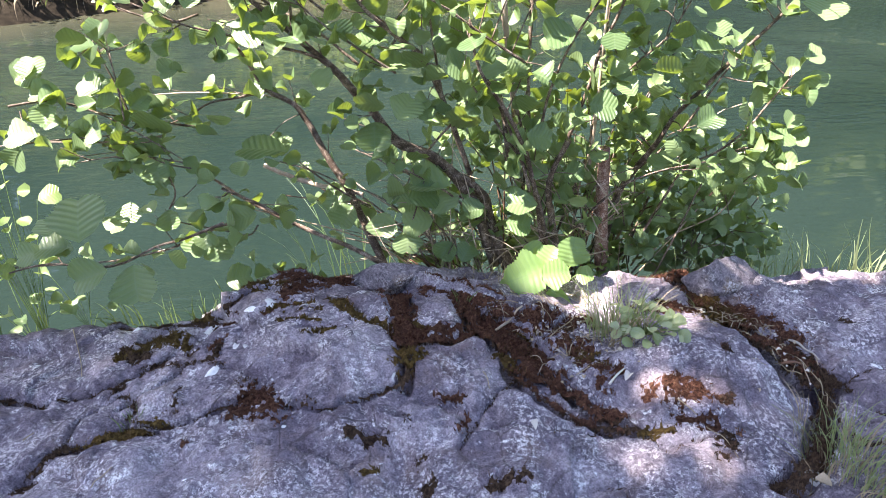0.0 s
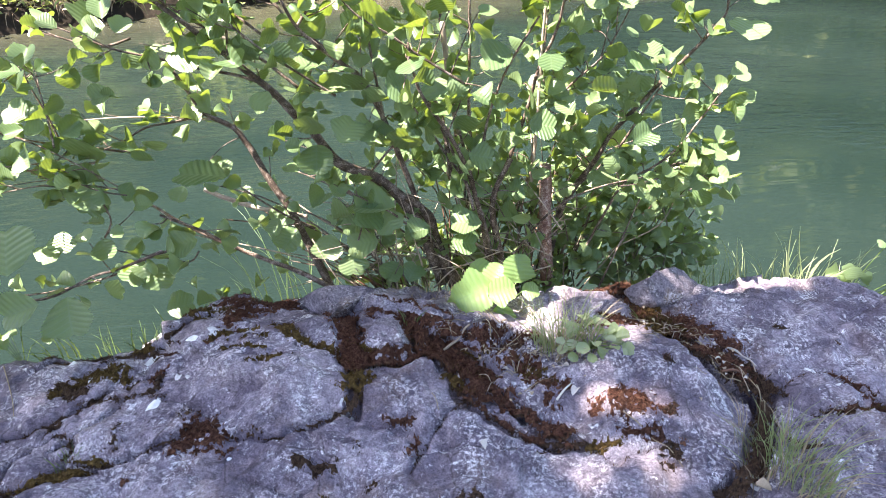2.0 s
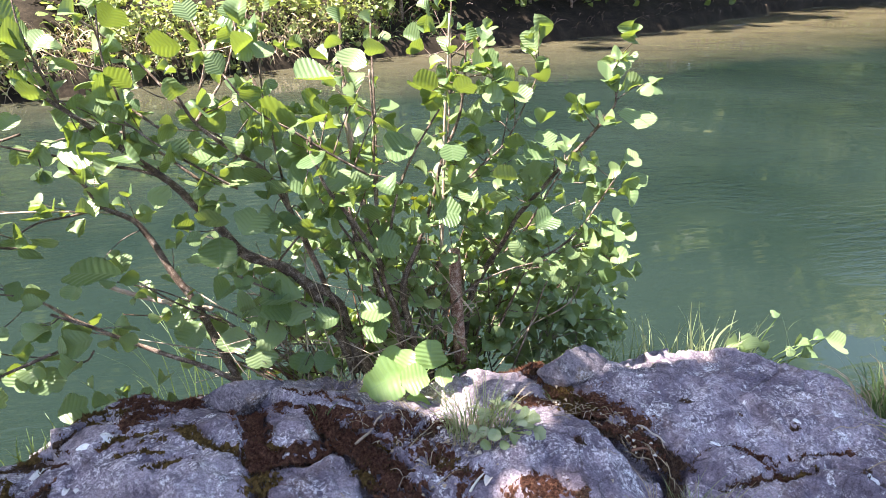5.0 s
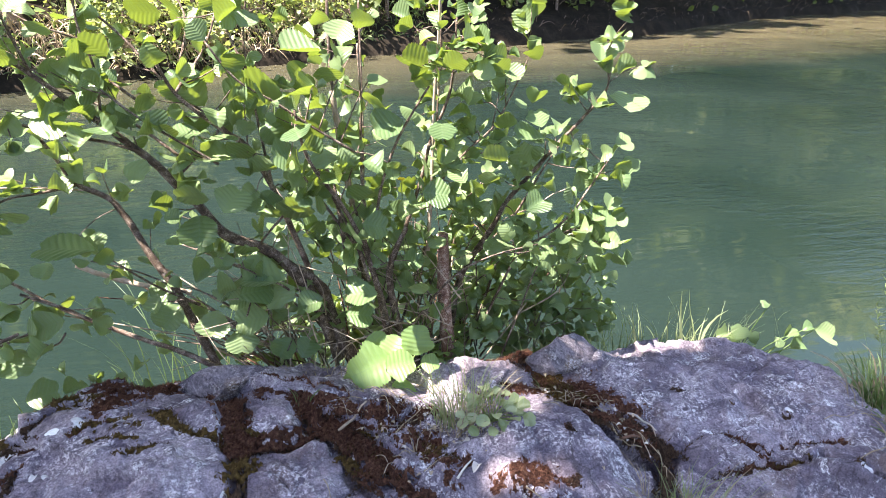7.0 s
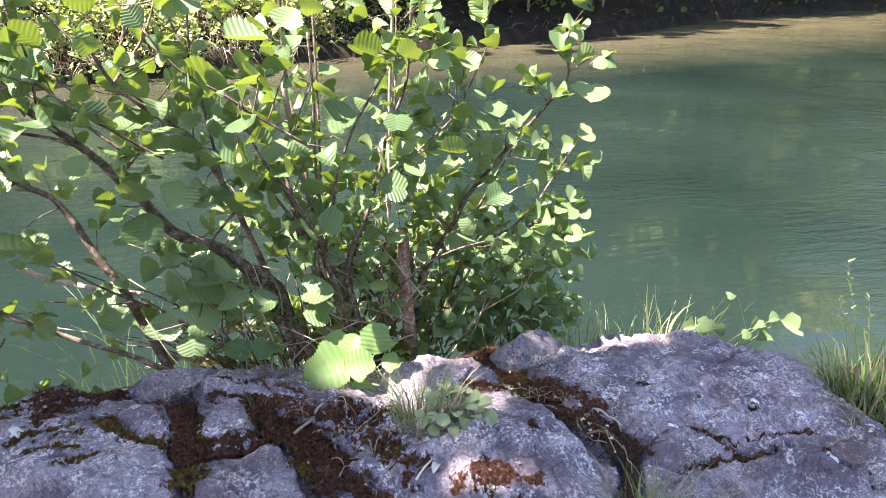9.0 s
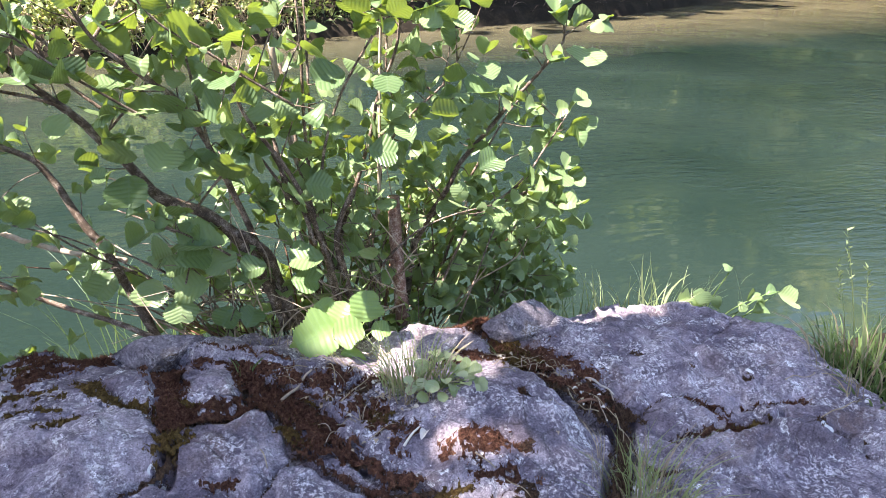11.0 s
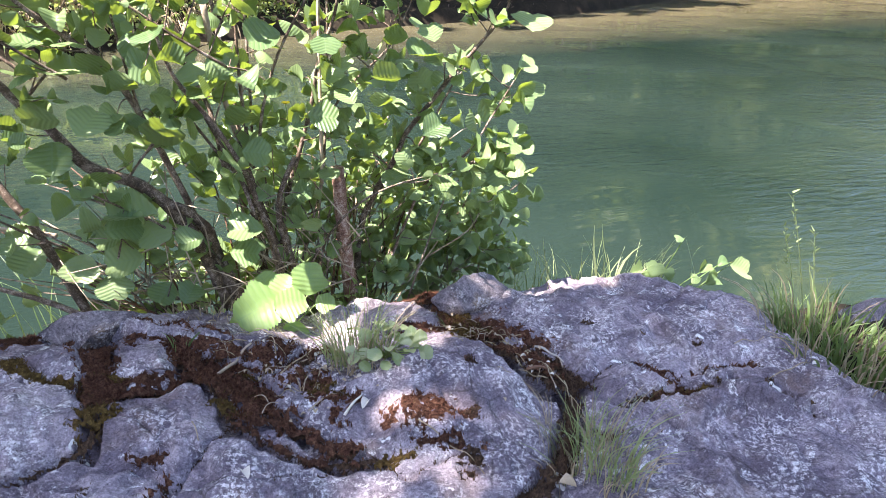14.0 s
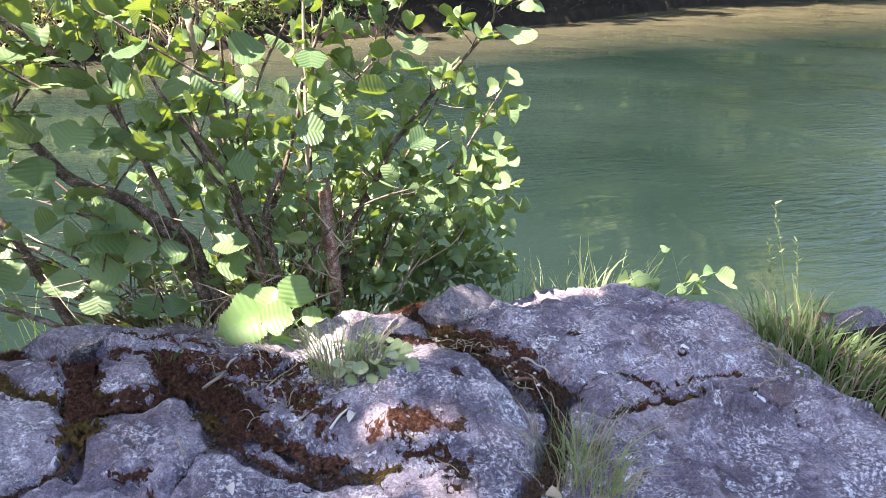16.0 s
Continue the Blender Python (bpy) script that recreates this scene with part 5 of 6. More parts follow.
tussock("dry grass and twigs lying at the shrub's foot", (0.101, 1.4, 0.487), (0.1, 0.03), 0.075, 110, 0.0018, STRAW, 33)


def herb(name, label, at, leaves, seed, meshes, height, reach, size, up=0.8):
    """A small plant: stalks that rise from one root, each with a leaf."""
    r = random.Random(seed)
    ob = thing(name, label, "plant", at=at)
    for k in range(leaves):
        w = 6.283 * k / leaves * 1.618 * 2 + r.uniform(-0.3, 0.3)
        out = Vector((math.cos(w), math.sin(w), 0)) * reach * r.uniform(0.4, 1.0)
        tip = out + Vector((0, 0, height * r.uniform(0.4, 1.0)))
        verts, faces, _ = tube([(0, 0, 0), tip * 0.5 + Vector((0, 0, height * 0.1)), tip], 0.001, 0.0007, 4)
        stalk = part("stalk", mesh_of("stalk", verts, faces, HERB, [(0.5, 0.5)] * len(verts)), ob)
        part("leaf", r.choice(meshes), stalk, m=aim(tip, out + Vector((0, 0, r.uniform(-0.02, 0.02))), Vector((r.gauss(0, 0.3), r.gauss(-0.35, 0.3), up)), size * r.uniform(0.65, 1.1)))
    return ob


herb("leaf_rosette", "pale green rosette of small oval leaves on the rock", (0.421, 1.122, top(0.421, 1.122)), 40, 21, ROUND_LEAVES, 0.045, 0.06, 0.036)


def set_blades(label, blades, material, seed, heads=0):
    """Single blades from root to tip; the first few of them carry seed heads."""
    r = random.Random(seed)
    verts, faces, uvs = [], [], []
    for k, (root, tip, width) in enumerate(blades):
        v, f, q = blade(root, tip, width, (r.gauss(0, 0.006), r.gauss(0, 0.01), 0.004), seed * 50 + k)
        faces += [tuple(i + len(verts) for i in g) for g in f]
        verts += v
        uvs += q
        for j in range(16 if k < heads else 0):
            p = Vector(tip).lerp(Vector(root), 0.022 * j)
            v, f, q = blade(p, p + Vector((r.uniform(-0.012, 0.012), r.uniform(-0.012, 0.012), r.uniform(0.004, 0.014))), 0.004, (0, 0, 0), seed * 900 + 20 * k + j)
            faces += [tuple(i + len(verts) for i in g) for g in f]
            verts += v
            uvs += q
    return tagged(new("grass", mesh_of("grass", verts, faces, material, uvs)), label, "grass", kind="stuff")


set_blades("upright pale sedge blades behind the outcrop's rim", (((1.070, 1.46, 0.410), (1.031, 1.46, 0.616), 0.0063), ((1.078, 1.46, 0.409), (1.059, 1.46, 0.559), 0.0075), ((1.118, 1.46, 0.418), (1.052, 1.46, 0.619), 0.0050), ((0.935, 1.46, 0.422), (0.891, 1.46, 0.598), 0.0050), ((0.902, 1.46, 0.434), (0.863, 1.46, 0.577), 0.0037), ((1.016, 1.46, 0.421), (1.004, 1.46, 0.557), 0.0050), ((0.983, 1.46, 0.425), (0.955, 1.46, 0.537), 0.0050), ((0.838, 1.46, 0.450), (0.797, 1.46, 0.568), 0.0037), ((0.887, 1.46, 0.431), (0.920, 1.46, 0.549), 0.0037), ((0.790, 1.46, 0.471), (0.746, 1.46, 0.565), 0.0037), ((1.117, 1.46, 0.401), (1.179, 1.46, 0.545), 0.0075), ((1.366, 1.46, 0.408), (1.374, 1.46, 0.527), 0.0063), ((1.375, 1.46, 0.407), (1.312, 1.46, 0.549), 0.0050), ((1.167, 1.46, 0.404), (1.153, 1.46, 0.486), 0.0050)), PALE_GRASS, 61)
set_blades("tall grass stems with seed heads in the tussock", (((1.455, 1.15, 0.395), (1.315, 1.15, 0.785), 0.0032), ((1.423, 1.15, 0.416), (1.314, 1.15, 0.708), 0.0030), ((1.482, 1.15, 0.392), (1.401, 1.15, 0.687), 0.0030), ((1.475, 1.15, 0.377), (1.408, 1.15, 0.611), 0.0090), ((1.416, 1.15, 0.409), (1.327, 1.15, 0.584), 0.0050), ((1.375, 1.15, 0.438), (1.317, 1.15, 0.578), 0.0050), ((1.526, 1.15, 0.369), (1.515, 1.15, 0.542), 0.0060), ((1.500, 1.15, 0.373), (1.474, 1.15, 0.561), 0.0050), ((1.446, 1.15, 0.364), (1.303, 1.15, 0.551), 0.0040)), PALE_GRASS, 62, 3)
rim_herb = thing("bank_herb", "bank herb with soft lobed green leaves behind the rim", "plant", at=(1.15, 1.5, 0.33))
for x, z, size, turn, flat in ((1.180, 0.458, 0.052, 180, 0.6), (1.237, 0.469, 0.055, 60, 0.4), (1.289, 0.446, 0.047, 100, 0.5), (1.398, 0.452, 0.047, 40, 0.4), (1.373, 0.420, 0.042, 170, 0.5), (1.440, 0.406, 0.055, 20, 0.5), (1.523, 0.422, 0.086, 330, 0.5), (1.297, 0.550, 0.034, 170, 0.7), (1.218, 0.440, 0.047, 300, 0.4), (1.463, 0.456, 0.047, 10, 0.9)):
    up = Vector((0, -0.85, 0.5)) * (1 - flat) + Vector((0.05, -0.2, 1)) * flat
    ahead = Vector((math.cos(radians(turn)), 0.4 * math.sin(radians(turn)), 0.9 * math.sin(radians(turn))))
    root = Vector((x - 1.15, -0.03, z - 0.33)) - ahead.normalized() * size * 0.5
    verts, faces, _ = tube([(0.6 * root.x, 0, -0.02), Vector((0.8 * root.x, -0.01, root.z * 0.5)), root], 0.002, 0.0012, 5)
    stalk = part("stalk", mesh_of("stalk", verts, faces, HERB, [(0.5, 0.5)] * len(verts)), rim_herb)
    part("leaf", ALDER[int(turn) % 7], stalk, m=aim(root, ahead, up, size))
for k, (x, y) in enumerate(((-0.46, 1.5), (-0.38, 1.52), (-0.98, 1.5), (-1.12, 1.46))):
    herb("bank_herb", "dark green leafy herb below the rock's rim", (x, y, 0.3), 8, 50 + k, ALDER, 0.2, 0.09, 0.05)
lobe = leaf_mesh("lobe", HERB, 0.15, 0.2, 0.02, 0.42)
palm = joined("leaf", [(lobe, aim((0, 0, 0), (math.cos(w), math.sin(w), 0), (0, 0, 1), 1.0 - 0.12 * abs(w))) for w in (-2.0, -1.0, 0.0, 1.0, 2.0)], HERB)
herb("lobed_leaf_plant", "small plant with deeply cut palmate green leaves", (0.4, 1.47, 0.42), 6, 70, [palm], 0.12, 0.06, 0.034)
flower = thing("buttercup", "single yellow flower standing among the alder twigs", "flower", at=(0.294, 1.48, 0.948))
verts, faces, _ = tube([(0.02, 0.02, -0.42), (0.01, 0.01, -0.2), (0, 0, 0)], 0.0014, 0.001, 5)
part("stalk", mesh_of("stalk", verts, faces, HERB, [(0.5, 0.5)] * len(verts)), flower)
petal = leaf_mesh("petal", PETAL, -0.4, 0.2, 0.0, 0.9, 0.0, 5)
for k in range(5):
    part("petal", petal, flower, m=aim((0, 0, 0), (math.cos(1.257 * k), math.sin(1.257 * k), 0.35), (0, 0, 1), 0.013))

# the large soft round leaves at the foot of the shrub
foot = thing("broad_leaf_plant", "young plant with broad bright green pleated leaves", "plant", at=(0.25, 1.36, 0.5))
BROAD = [leaf_mesh("leaf", BROADLEAF, 0.15, 0.12, 0.006, 1.0, seed=5, slant=0.15), leaf_mesh("leaf", BROADLEAF, 0.3, 0.25, 0.014, 0.95, seed=6, slant=0.2)]
for x, y, z, size, turn, flat in ((-0.048, -0.03, 0.064, 0.091, 200, 0.15), (-0.024, 0.02, 0.081, 0.066, 120, 0.50), (0.002, 0.00, 0.086, 0.058, 60, 0.60), (0.010, -0.05, 0.074, 0.061, 10, 0.25), (0.055, -0.01, 0.107, 0.065, 80, 0.10), (0.014, -0.05, -0.001, 0.065, 265, 0.15), (0.084, -0.02, 0.051, 0.040, 0, 0.40), (-0.079, -0.01, 0.030, 0.057, 220, 0.30)):
    up = Vector((0, -0.85, 0.5)) * (1 - flat) + Vector((0.05, -0.2, 1)) * flat
    ahead = Vector((math.cos(radians(turn)), 0.4 * math.sin(radians(turn)), 0.9 * math.sin(radians(turn))))
    root = Vector((x, y, z)) - ahead.normalized() * size * 0.5
    verts, faces, _ = tube([(0, 0, -0.02), (root + Vector((0, 0, -0.02))) * 0.5, root], 0.002, 0.0013, 5)
    stalk = part("stalk", mesh_of("stalk", verts, faces, HERB, [(0.5, 0.5)] * len(verts)), foot)
    part("leaf", BROAD[int(turn) % 2], stalk, m=aim(root, ahead, up, 1.15 * size))


for k, (x, y, z) in enumerate(((-1.12, 1.34, 0.3), (-1.05, 1.42, 0.3), (-1.2, 1.38, 0.34))):
    herb("leafy_shoot", "tall leafy green shoot beside the outcrop's lower end", (x, y, z), 18, 90 + k, HERB_LEAVES, 0.5, 0.1, 0.06)


# ---- litter on the rock ----
FLAKE = plain("dead_leaf", ((0.3, (0.2, 0.13, 0.07)), (0.65, (0.5, 0.42, 0.32))), 60, 0.8, 0.3, 0.001)
PALE = plain("pale_flake", ((0.3, (0.4, 0.35, 0.3)), (0.65, (0.62, 0.58, 0.54))), 60, 0.8, 0.3, 0.001)
rnd = random.Random(31)


def straw(a, b, radius, sag, material, label, name="twig"):
    """A dry stalk that lies on the rock from a to b."""
    pts = []
    for s in range(5):
        u = s / 4
        x, y = a[0] + (b[0] - a[0]) * u + sag * math.sin(3.1 * u), a[1] + (b[1] - a[1]) * u + sag * math.sin(2.3 * u + 1)
        pts.append((x, y, lies(x, y) + radius * 0.8 + 0.004 * math.sin(3.14 * u)))
    verts, faces, _ = tube(pts, radius, radius * 0.6, 5, 0.1, int(1000 * radius))
    return tagged(new(name, mesh_of(name, verts, faces, material)), label, "twig", "fallen twigs")


def flake(x, y, size, turn, material, label):
    me = leaf_mesh("flake", material, 0.4, 0.5, 0.0, 0.55, rows=6, cols=3)
    ob = tagged(new("dry_leaf", me), label, "leaf", "fallen dry leaves")
    ob.matrix_basis = aim((x, y, lies(x, y) + 0.004), (math.cos(turn), math.sin(turn), 0.1), (rnd.gauss(0, 0.3), rnd.gauss(0, 0.3), 1), size)


straw((0.115, 1.167), (0.178, 1.235), 0.0035, 0.003, DEADWOOD, 'short broken twig lying on brown moss')
straw((0.226, 1.131), (0.313, 1.246), 0.0016, 0.004, STRAW, 'long dry grass stalk across the rock')
straw((0.241, 1.16), (0.336, 1.206), 0.0014, 0.004, STRAW, 'long dry grass stalk across the rock')
straw((0.373, 1.127), (0.528, 1.2), 0.0013, 0.01, STRAW, 'curled pale root on the rock')
straw((0.682, 1.056), (0.734, 1.061), 0.0035, 0.001, RED_TWIG, 'reddish twig lying in the litter')
straw((0.744, 1.153), (0.779, 1.091), 0.003, 0.002, PALE, 'pale split wood scrap in the litter')
straw((0.755, 1.035), (0.739, 0.97), 0.0013, 0.004, STRAW, 'thin pale stalk in the gap')
straw((1.155, 1.045), (1.24, 1.061), 0.0012, 0.005, STRAW, 'thin pale runner over the rock')
straw((1.24, 1.061), (1.328, 1.019), 0.0012, 0.003, STRAW, 'thin pale runner over the rock')
straw((1.146, 0.929), (1.282, 0.971), 0.0015, 0.004, STRAW, 'thin pale runner over the rock')
straw((0.434, 0.94), (0.518, 0.837), 0.0013, 0.003, STRAW, 'long dry grass stalk across the rock')
straw((0.32, 0.985), (0.354, 1.018), 0.0028, 0.002, PALE, 'pale wood splinter lying in a crack')
straw((0.079, 1.007), (0.09, 0.961), 0.0012, 0.002, STRAW, 'thin dry stem standing by the slab')
straw((-0.606, 0.774), (-0.566, 0.81), 0.0013, 0.004, STRAW, 'thin pale stalk on the rock')
straw((-0.895, 1.305), (-0.789, 1.129), 0.0015, 0.003, STRAW, 'dry plant stem on the rock')
straw((-0.815, 0.94), (-0.802, 0.959), 0.0015, 0.001, STRAW, 'thin pale stalk on the rock')
flake(0.162, 0.848, 0.026, 1.9, PALE, 'curled white dry leaf lying on the slab')
flake(0.469, 1.262, 0.02, 0.5, PALE, 'white fallen petal beside the rosette')
flake(0.474, 1.233, 0.018, 2, PALE, 'white fallen petal beside the rosette')
flake(0.444, 1.24, 0.02, 1.2, PALE, 'white fallen petal beside the rosette')
flake(0.314, 1.152, 0.014, 0, PALE, 'white fallen petal beside the rosette')
flake(0.352, 0.993, 0.03, 0.9, PALE, 'pale curled leaf scrap in the crack')
flake(0.643, 0.764, 0.035, 2.6, FLAKE, 'dry grey leaf at the foot of the grass')
flake(0.511, 1.316, 0.014, 0, PALE, 'white leaf scrap on the rock')
for k in range(110):
    cx, cy = rnd.choice(((0.66, 1.16), (0.62, 1.25), (0.2, 1.2), (0.25, 1.06), (0.35, 1.15), (0.15, 1.3), (0.3, 1.3), (0.72, 1.06), (0.3, 1.25)))
    x, y, w, l = cx + rnd.gauss(0, 0.04), cy + rnd.gauss(0, 0.035), rnd.uniform(0, 3.14), rnd.uniform(0.015, 0.07)
    straw((x, y), (x + l * math.cos(w), y + l * math.sin(w)), rnd.uniform(0.0006, 0.0013), rnd.uniform(-0.006, 0.006), rnd.choice((STRAW, STRAW, DEADWOOD)), "thin dry straw lying in the moss")
for k in range(75):
    cx, cy = rnd.choice(((0.68, 1.12), (0.2, 1.2), (0.25, 1.06), (0.35, 1.12), (0.15, 1.3), (0.72, 1.05), (0.3, 1.2), (0.6, 1.3)))
    flake(cx + rnd.gauss(0, 0.04), cy + rnd.gauss(0, 0.035), rnd.uniform(0.007, 0.016), rnd.uniform(0, 6.28), rnd.choice((FLAKE, FLAKE, PALE)), "small dry leaf scrap caught in the moss")


# ---- far bank: trees, dry grass, driftwood ----
CLUMP = leaf_mesh("clump", FAR_LEAF, 0.2, 0.3, 0.03, 0.9, 0.0, 3, cols=3)


def tree(name, label, at, height, spread, seed, leaves, low=0.3, size=0.35, foliage=FAR_LEAF):
    r = random.Random(seed)
    ob = thing(name, label, "tree", at=at)
    lean = Vector((r.uniform(-0.08, 0.08), r.uniform(-0.1, 0.04), 1))
    verts, faces, line = tube([Vector((0, 0, -0.3)), lean * height * 0.3, lean * height * 0.65 + Vector((r.uniform(-0.3, 0.3), 0, 0)), lean * height * 0.95], 0.022 * height, 0.004 * height, 9, 0.1, seed)
    part("trunk", mesh_of("trunk", verts, faces, BARK), ob)
    tips = []
    for k in range(11):
        root = line[int(len(line) * r.uniform(low, 0.9))]
        w = r.uniform(0, 6.283)
        reach = spread * r.uniform(0.5, 1.0)
        tip = root + Vector((math.cos(w) * reach, math.sin(w) * reach, reach * r.uniform(-0.05, 0.6)))
        v, f, l = tube([root, root * 0.5 + tip * 0.5 + Vector((0, 0, reach * 0.12)), tip], 0.006 * height, 0.0015 * height, 6, 0.1, seed + k)
        part("limb", mesh_of("limb", v, f, BARK), ob)
        tips += l[3:]
    tips.append(line[-1])
    pieces = []
    for k in range(leaves):
        c = r.choice(tips)
        p = c + Vector((r.gauss(0, 0.16), r.gauss(0, 0.16), r.gauss(0, 0.13))) * spread
        pieces.append((CLUMP, aim(p, (r.gauss(0, 1), r.gauss(0, 1), r.gauss(-0.3, 0.6)), (r.gauss(0, 0.6), r.gauss(0, 0.6), 1), size * r.uniform(0.5, 1.2))))
    crown = part("crown", joined("crown", pieces, foliage), ob)
    crown["kind"] = "stuff"
    return ob


rnd = random.Random(5)
# one crown of three takes the sunlit tone, the others the shaded one
kinds = [tree("tree", "tall leafy broadleaf tree on the far bank", (0, 300 + 20 * k, 0), 12, 3.6, 40 + k, 4200, 0.1, 0.56, SUNLIT_TREE_LEAF if k == 2 else FAR_LEAF) for k in range(3)]
for k, x in enumerate((2.5, 4.5, 8, 11.5, 15, 19, 24, 30, 37, 44, 52)):
    y = float(bank_line(x)) + rnd.uniform(5.2, 7.2)
    z = float(land(np.array([x]), np.array([y]))[0])
    ob = copy_thing(kinds[k % 3], pose(x, y, z, 0, 0, rnd.uniform(0, 360)))
    ob.scale = [rnd.uniform(1.1, 1.4) + 0.02 * x] * 3
    ob["group"] = "trees on the far bank"
for k, (x, y) in enumerate(((-13, -19), (3, -20), (12, -15), (-20, -9), (20, -9))):
    ob = copy_thing(kinds[k % 3], pose(x, y, 0, 0, 0, 70 * k))
    ob["label"], ob["group"] = "tall leafy broadleaf tree behind the path", "trees behind the path"
for k in range(16):
    x = -4 + 4.2 * k + rnd.uniform(-1, 1)
    y = float(bank_line(x)) + rnd.uniform(6.5, 9.5)
    ob = copy_thing(kinds[(k + 1) % 3], pose(x, y, float(land(np.array([x]), np.array([y]))[0]), 0, 0, rnd.uniform(0, 360)))
    ob.scale = [rnd.uniform(1.2, 1.6)] * 3
    ob["group"] = "trees on the far bank"
for k in range(13):
    ob = copy_thing(kinds[k % 3], pose(-30 + 3.6 * k if k < 8 else -12 + 2.2 * (k - 8), (19 if k < 8 else 20) + rnd.uniform(-1, 3), 1.5, 0, 0, rnd.uniform(0, 360)))
    ob.scale = [rnd.uniform(1.5, 1.9)] * 3
    ob["group"] = "trees on the far bank"
for k in kinds:
    for o in list(k.children_recursive) + [k]:
        bpy.data.objects.remove(o)
shrub = tree("bank_shrub", "dense shrub in dark shaded tone overhanging the far waterline", (0, 300, 0), 1.6, 1.1, 60, 420, 0.1, 0.16)
for k in range(20):
    x = 0.8 + 1.45 * k + rnd.uniform(-0.4, 0.4)
    y = float(bank_line(x)) + rnd.uniform(0.6, 1.5)
    z = float(land(np.array([x]), np.array([y]))[0])
    ob = copy_thing(shrub, pose(x, y, z, 0, 0, rnd.uniform(0, 360)))
    ob.scale = [rnd.uniform(0.8, 1.4)] * 3
    ob["group"] = "shrubs on the far bank"
for o in list(shrub.children_recursive) + [shrub]:
    bpy.data.objects.remove(o)


# these leaves carry the sunlit tone in their colour
leafy = tree("bank_shrub", "yellow-green shrub in painted sunlit tone above dry grass on the far bank", (0, 300, 0), 1.3, 1.0, 61, 800, 0.05, 0.12, SUNNY_LEAF)
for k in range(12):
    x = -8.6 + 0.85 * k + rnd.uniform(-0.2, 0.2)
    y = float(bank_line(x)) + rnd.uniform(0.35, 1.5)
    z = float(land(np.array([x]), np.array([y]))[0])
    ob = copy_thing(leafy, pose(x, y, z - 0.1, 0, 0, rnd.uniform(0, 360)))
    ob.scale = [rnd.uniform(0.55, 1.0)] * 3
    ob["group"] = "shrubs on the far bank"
for o in list(leafy.children_recursive) + [leafy]:
    bpy.data.objects.remove(o)
for k, (x, back) in enumerate(((-6.5, 2.2), (-4.6, 1.9), (-3.2, 2.4), (-1.9, 1.8), (-0.5, 2.0))):
    y = float(bank_line(x)) + back
    herb("bank_herb", "sunlit leafy herb on the far bank", (x, y - 1.2, 0.35), 26, 300 + k, HERB_LEAVES, 0.9, 0.7, 0.22)


def bank_grass(label, x0, x1, count, material, length, width, seed):
    """Blades that hang over the far waterline."""
    r = random.Random(seed)
    verts, faces, uvs = [], [], []
    for k in range(count):
        x = r.uniform(x0, x1)
        y = float(bank_line(x)) + r.uniform(0.1, 1.2)
        z = -0.1 + 0.55 * (y - float(bank_line(x)))
        h = length * r.uniform(0.5, 1.2)
        v, f, q = blade((x, y, z), (x + r.gauss(0, 0.3) * h, y - h * r.uniform(0.2, 0.7), z + h * r.uniform(-0.5, 0.45)), width * r.uniform(0.6, 1.3), (0, -0.05, h * 0.25), seed * 777 + k)
        faces += [tuple(i + len(verts) for i in g) for g in f]
        verts += v
        uvs += q
    return tagged(new("bank_grass", mesh_of("bank_grass", verts, faces, material, uvs)), label, "grass", kind="stuff")


bank_grass("pale dry grass hanging over the far bank", -9, 0.5, 2600, STRAW, 0.55, 0.02, 1)
bank_grass("green grass blades on the far bank", -9, 3, 1500, GRASS, 0.45, 0.025, 2)
# bark tones on these blades paint in the shade of the bank
bank_grass("grass and roots coloured dark for the far bank's shade", 0.5, 26, 350, BARK, 0.35, 0.016, 3)
drift = thing("driftwood", "bleached forked driftwood stick lying in shallow water", "driftwood", at=(6.6, 16.1, -0.2))
verts, faces, _ = tube([(-0.42, 0.05, 0.16), (-0.1, 0, 0.08), (0.15, 0, 0.03), (0.5, -0.05, -0.04)], 0.04, 0.02, 7, 0.15, 3)
part("stem", mesh_of("stem", verts, faces, DEADWOOD), drift)
verts, faces, _ = tube([(0.1, 0, 0.04), (0.0, -0.2, 0.0), (-0.3, -0.35, -0.04)], 0.02, 0.012, 6, 0.1, 4)
part("fork", mesh_of("fork", verts, faces, DEADWOOD), drift)

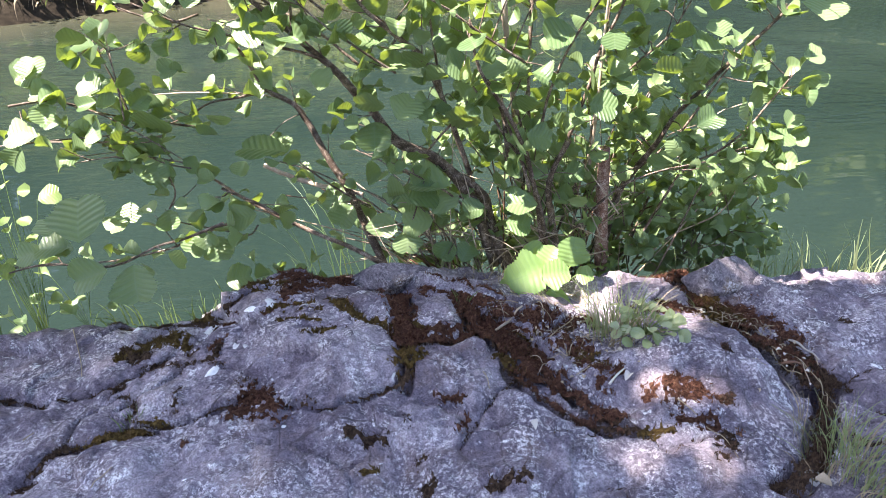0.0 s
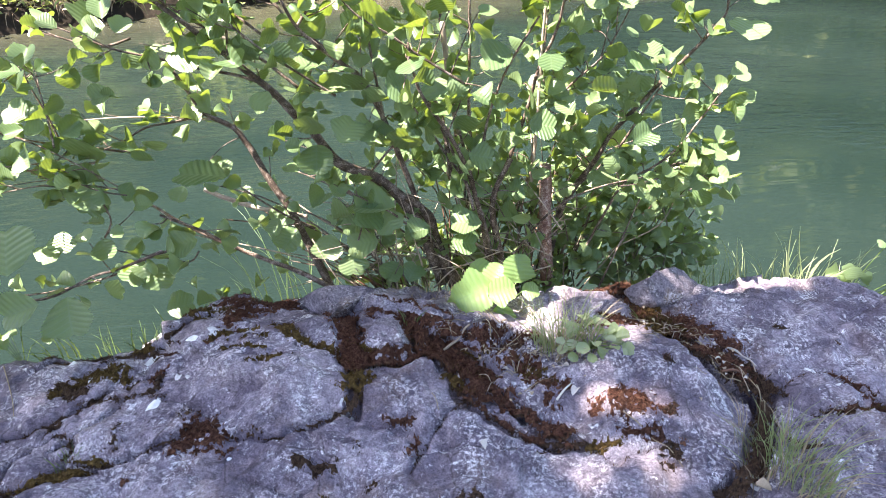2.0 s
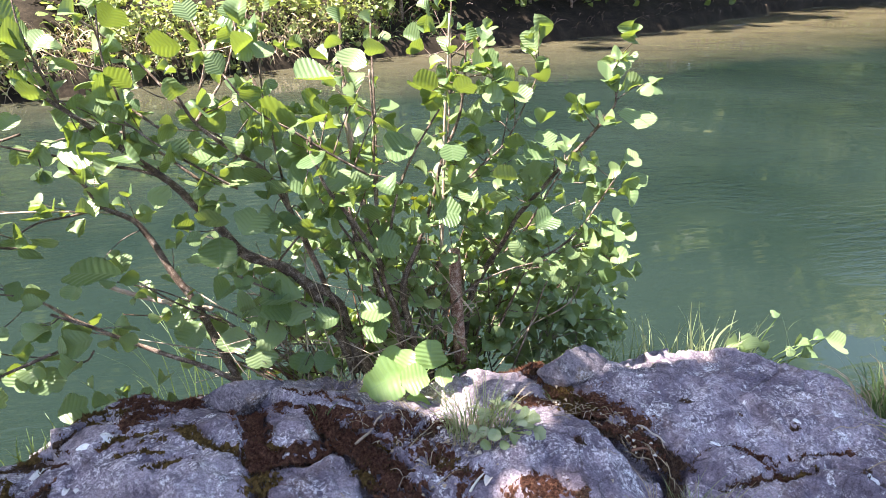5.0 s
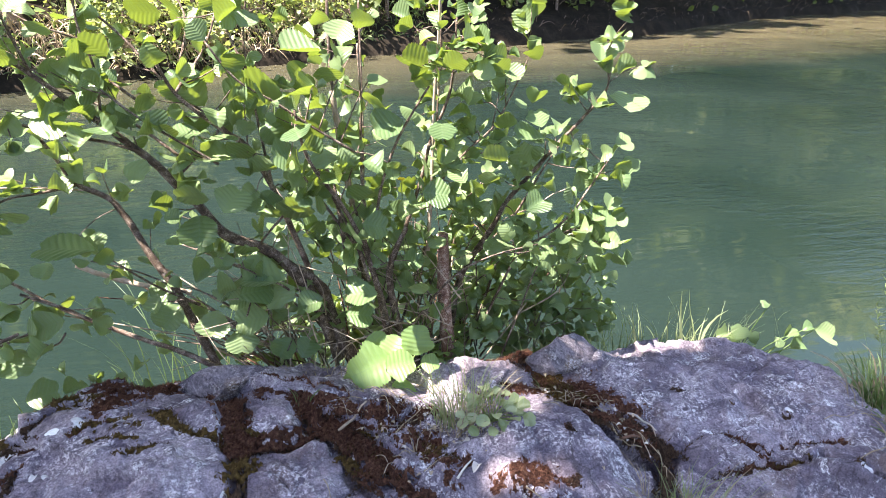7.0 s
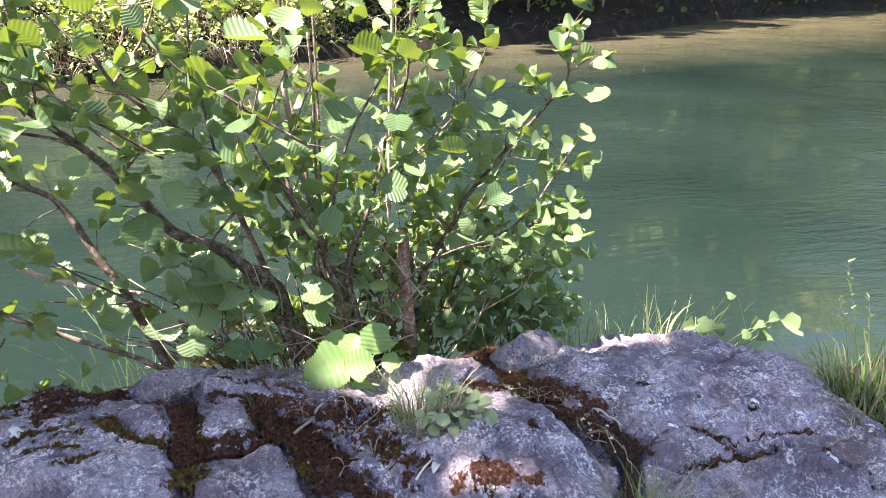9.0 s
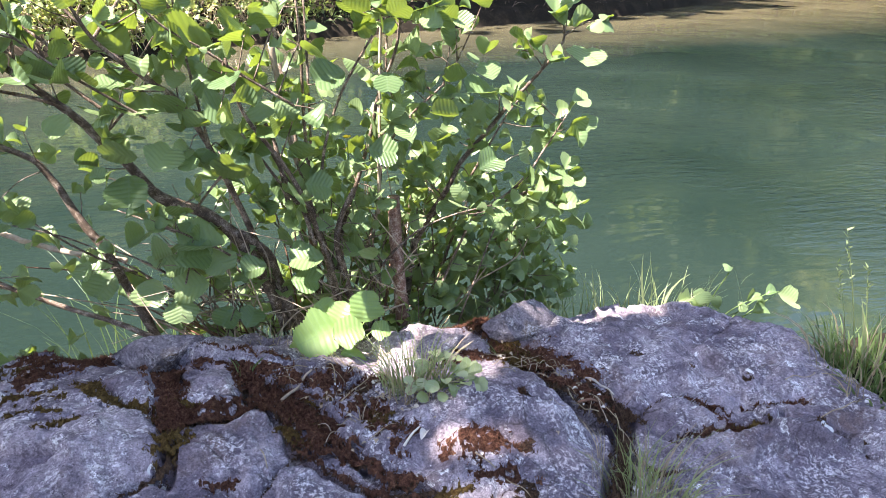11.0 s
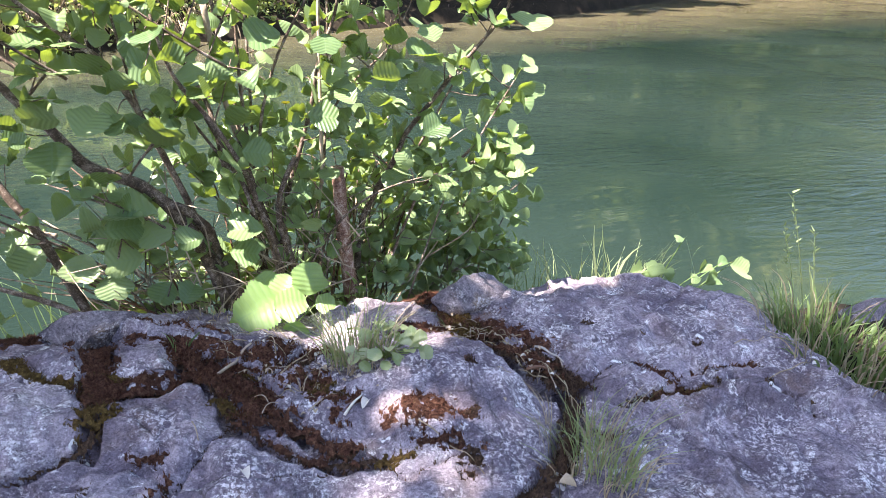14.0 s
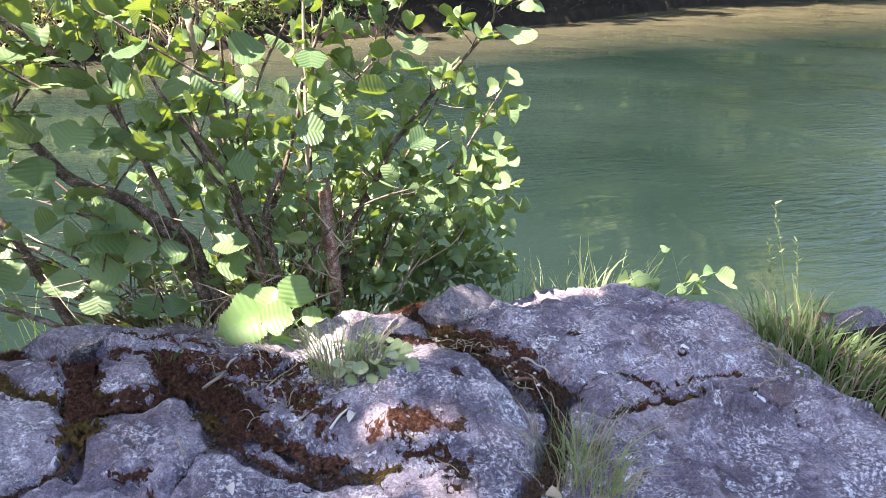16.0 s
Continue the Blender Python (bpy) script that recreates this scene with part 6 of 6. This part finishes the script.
# ---- the unseen tall tree, added so that its bough shades the rock ----
shade = thing("overhanging_tree", "unseen tall tree added so that its leafy bough shades the outcrop", "tree", at=(-5.8, -3.8, 0))
verts, faces, _ = tube([(0, 0, -0.3), (0.05, 0.1, 3), (-0.1, 0.3, 6), (-0.3, 0.6, 9)], 0.28, 0.12, 10, 0.08, 1)
part("trunk", mesh_of("trunk", verts, faces, BARK), shade)
verts, faces, bough = tube([(-0.1, 0.3, 5.2), (0.7, 0.9, 5.8), (1.7, 1.5, 6.1), (2.8, 2.1, 6.1)], 0.1, 0.02, 8, 0.08, 2)
part("bough", mesh_of("bough", verts, faces, BARK), shade)
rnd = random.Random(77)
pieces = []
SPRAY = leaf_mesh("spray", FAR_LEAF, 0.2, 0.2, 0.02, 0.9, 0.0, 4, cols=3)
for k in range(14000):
    # foliage of the bough: a broad sheet along the sun's way, shading the outcrop
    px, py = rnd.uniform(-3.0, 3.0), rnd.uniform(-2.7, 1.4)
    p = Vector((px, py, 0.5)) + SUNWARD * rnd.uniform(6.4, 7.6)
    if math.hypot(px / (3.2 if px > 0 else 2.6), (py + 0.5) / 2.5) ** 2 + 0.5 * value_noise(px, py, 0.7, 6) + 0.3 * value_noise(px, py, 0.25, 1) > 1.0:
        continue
    # thinner sprays and a stepped edge shape which spots stay sunlit
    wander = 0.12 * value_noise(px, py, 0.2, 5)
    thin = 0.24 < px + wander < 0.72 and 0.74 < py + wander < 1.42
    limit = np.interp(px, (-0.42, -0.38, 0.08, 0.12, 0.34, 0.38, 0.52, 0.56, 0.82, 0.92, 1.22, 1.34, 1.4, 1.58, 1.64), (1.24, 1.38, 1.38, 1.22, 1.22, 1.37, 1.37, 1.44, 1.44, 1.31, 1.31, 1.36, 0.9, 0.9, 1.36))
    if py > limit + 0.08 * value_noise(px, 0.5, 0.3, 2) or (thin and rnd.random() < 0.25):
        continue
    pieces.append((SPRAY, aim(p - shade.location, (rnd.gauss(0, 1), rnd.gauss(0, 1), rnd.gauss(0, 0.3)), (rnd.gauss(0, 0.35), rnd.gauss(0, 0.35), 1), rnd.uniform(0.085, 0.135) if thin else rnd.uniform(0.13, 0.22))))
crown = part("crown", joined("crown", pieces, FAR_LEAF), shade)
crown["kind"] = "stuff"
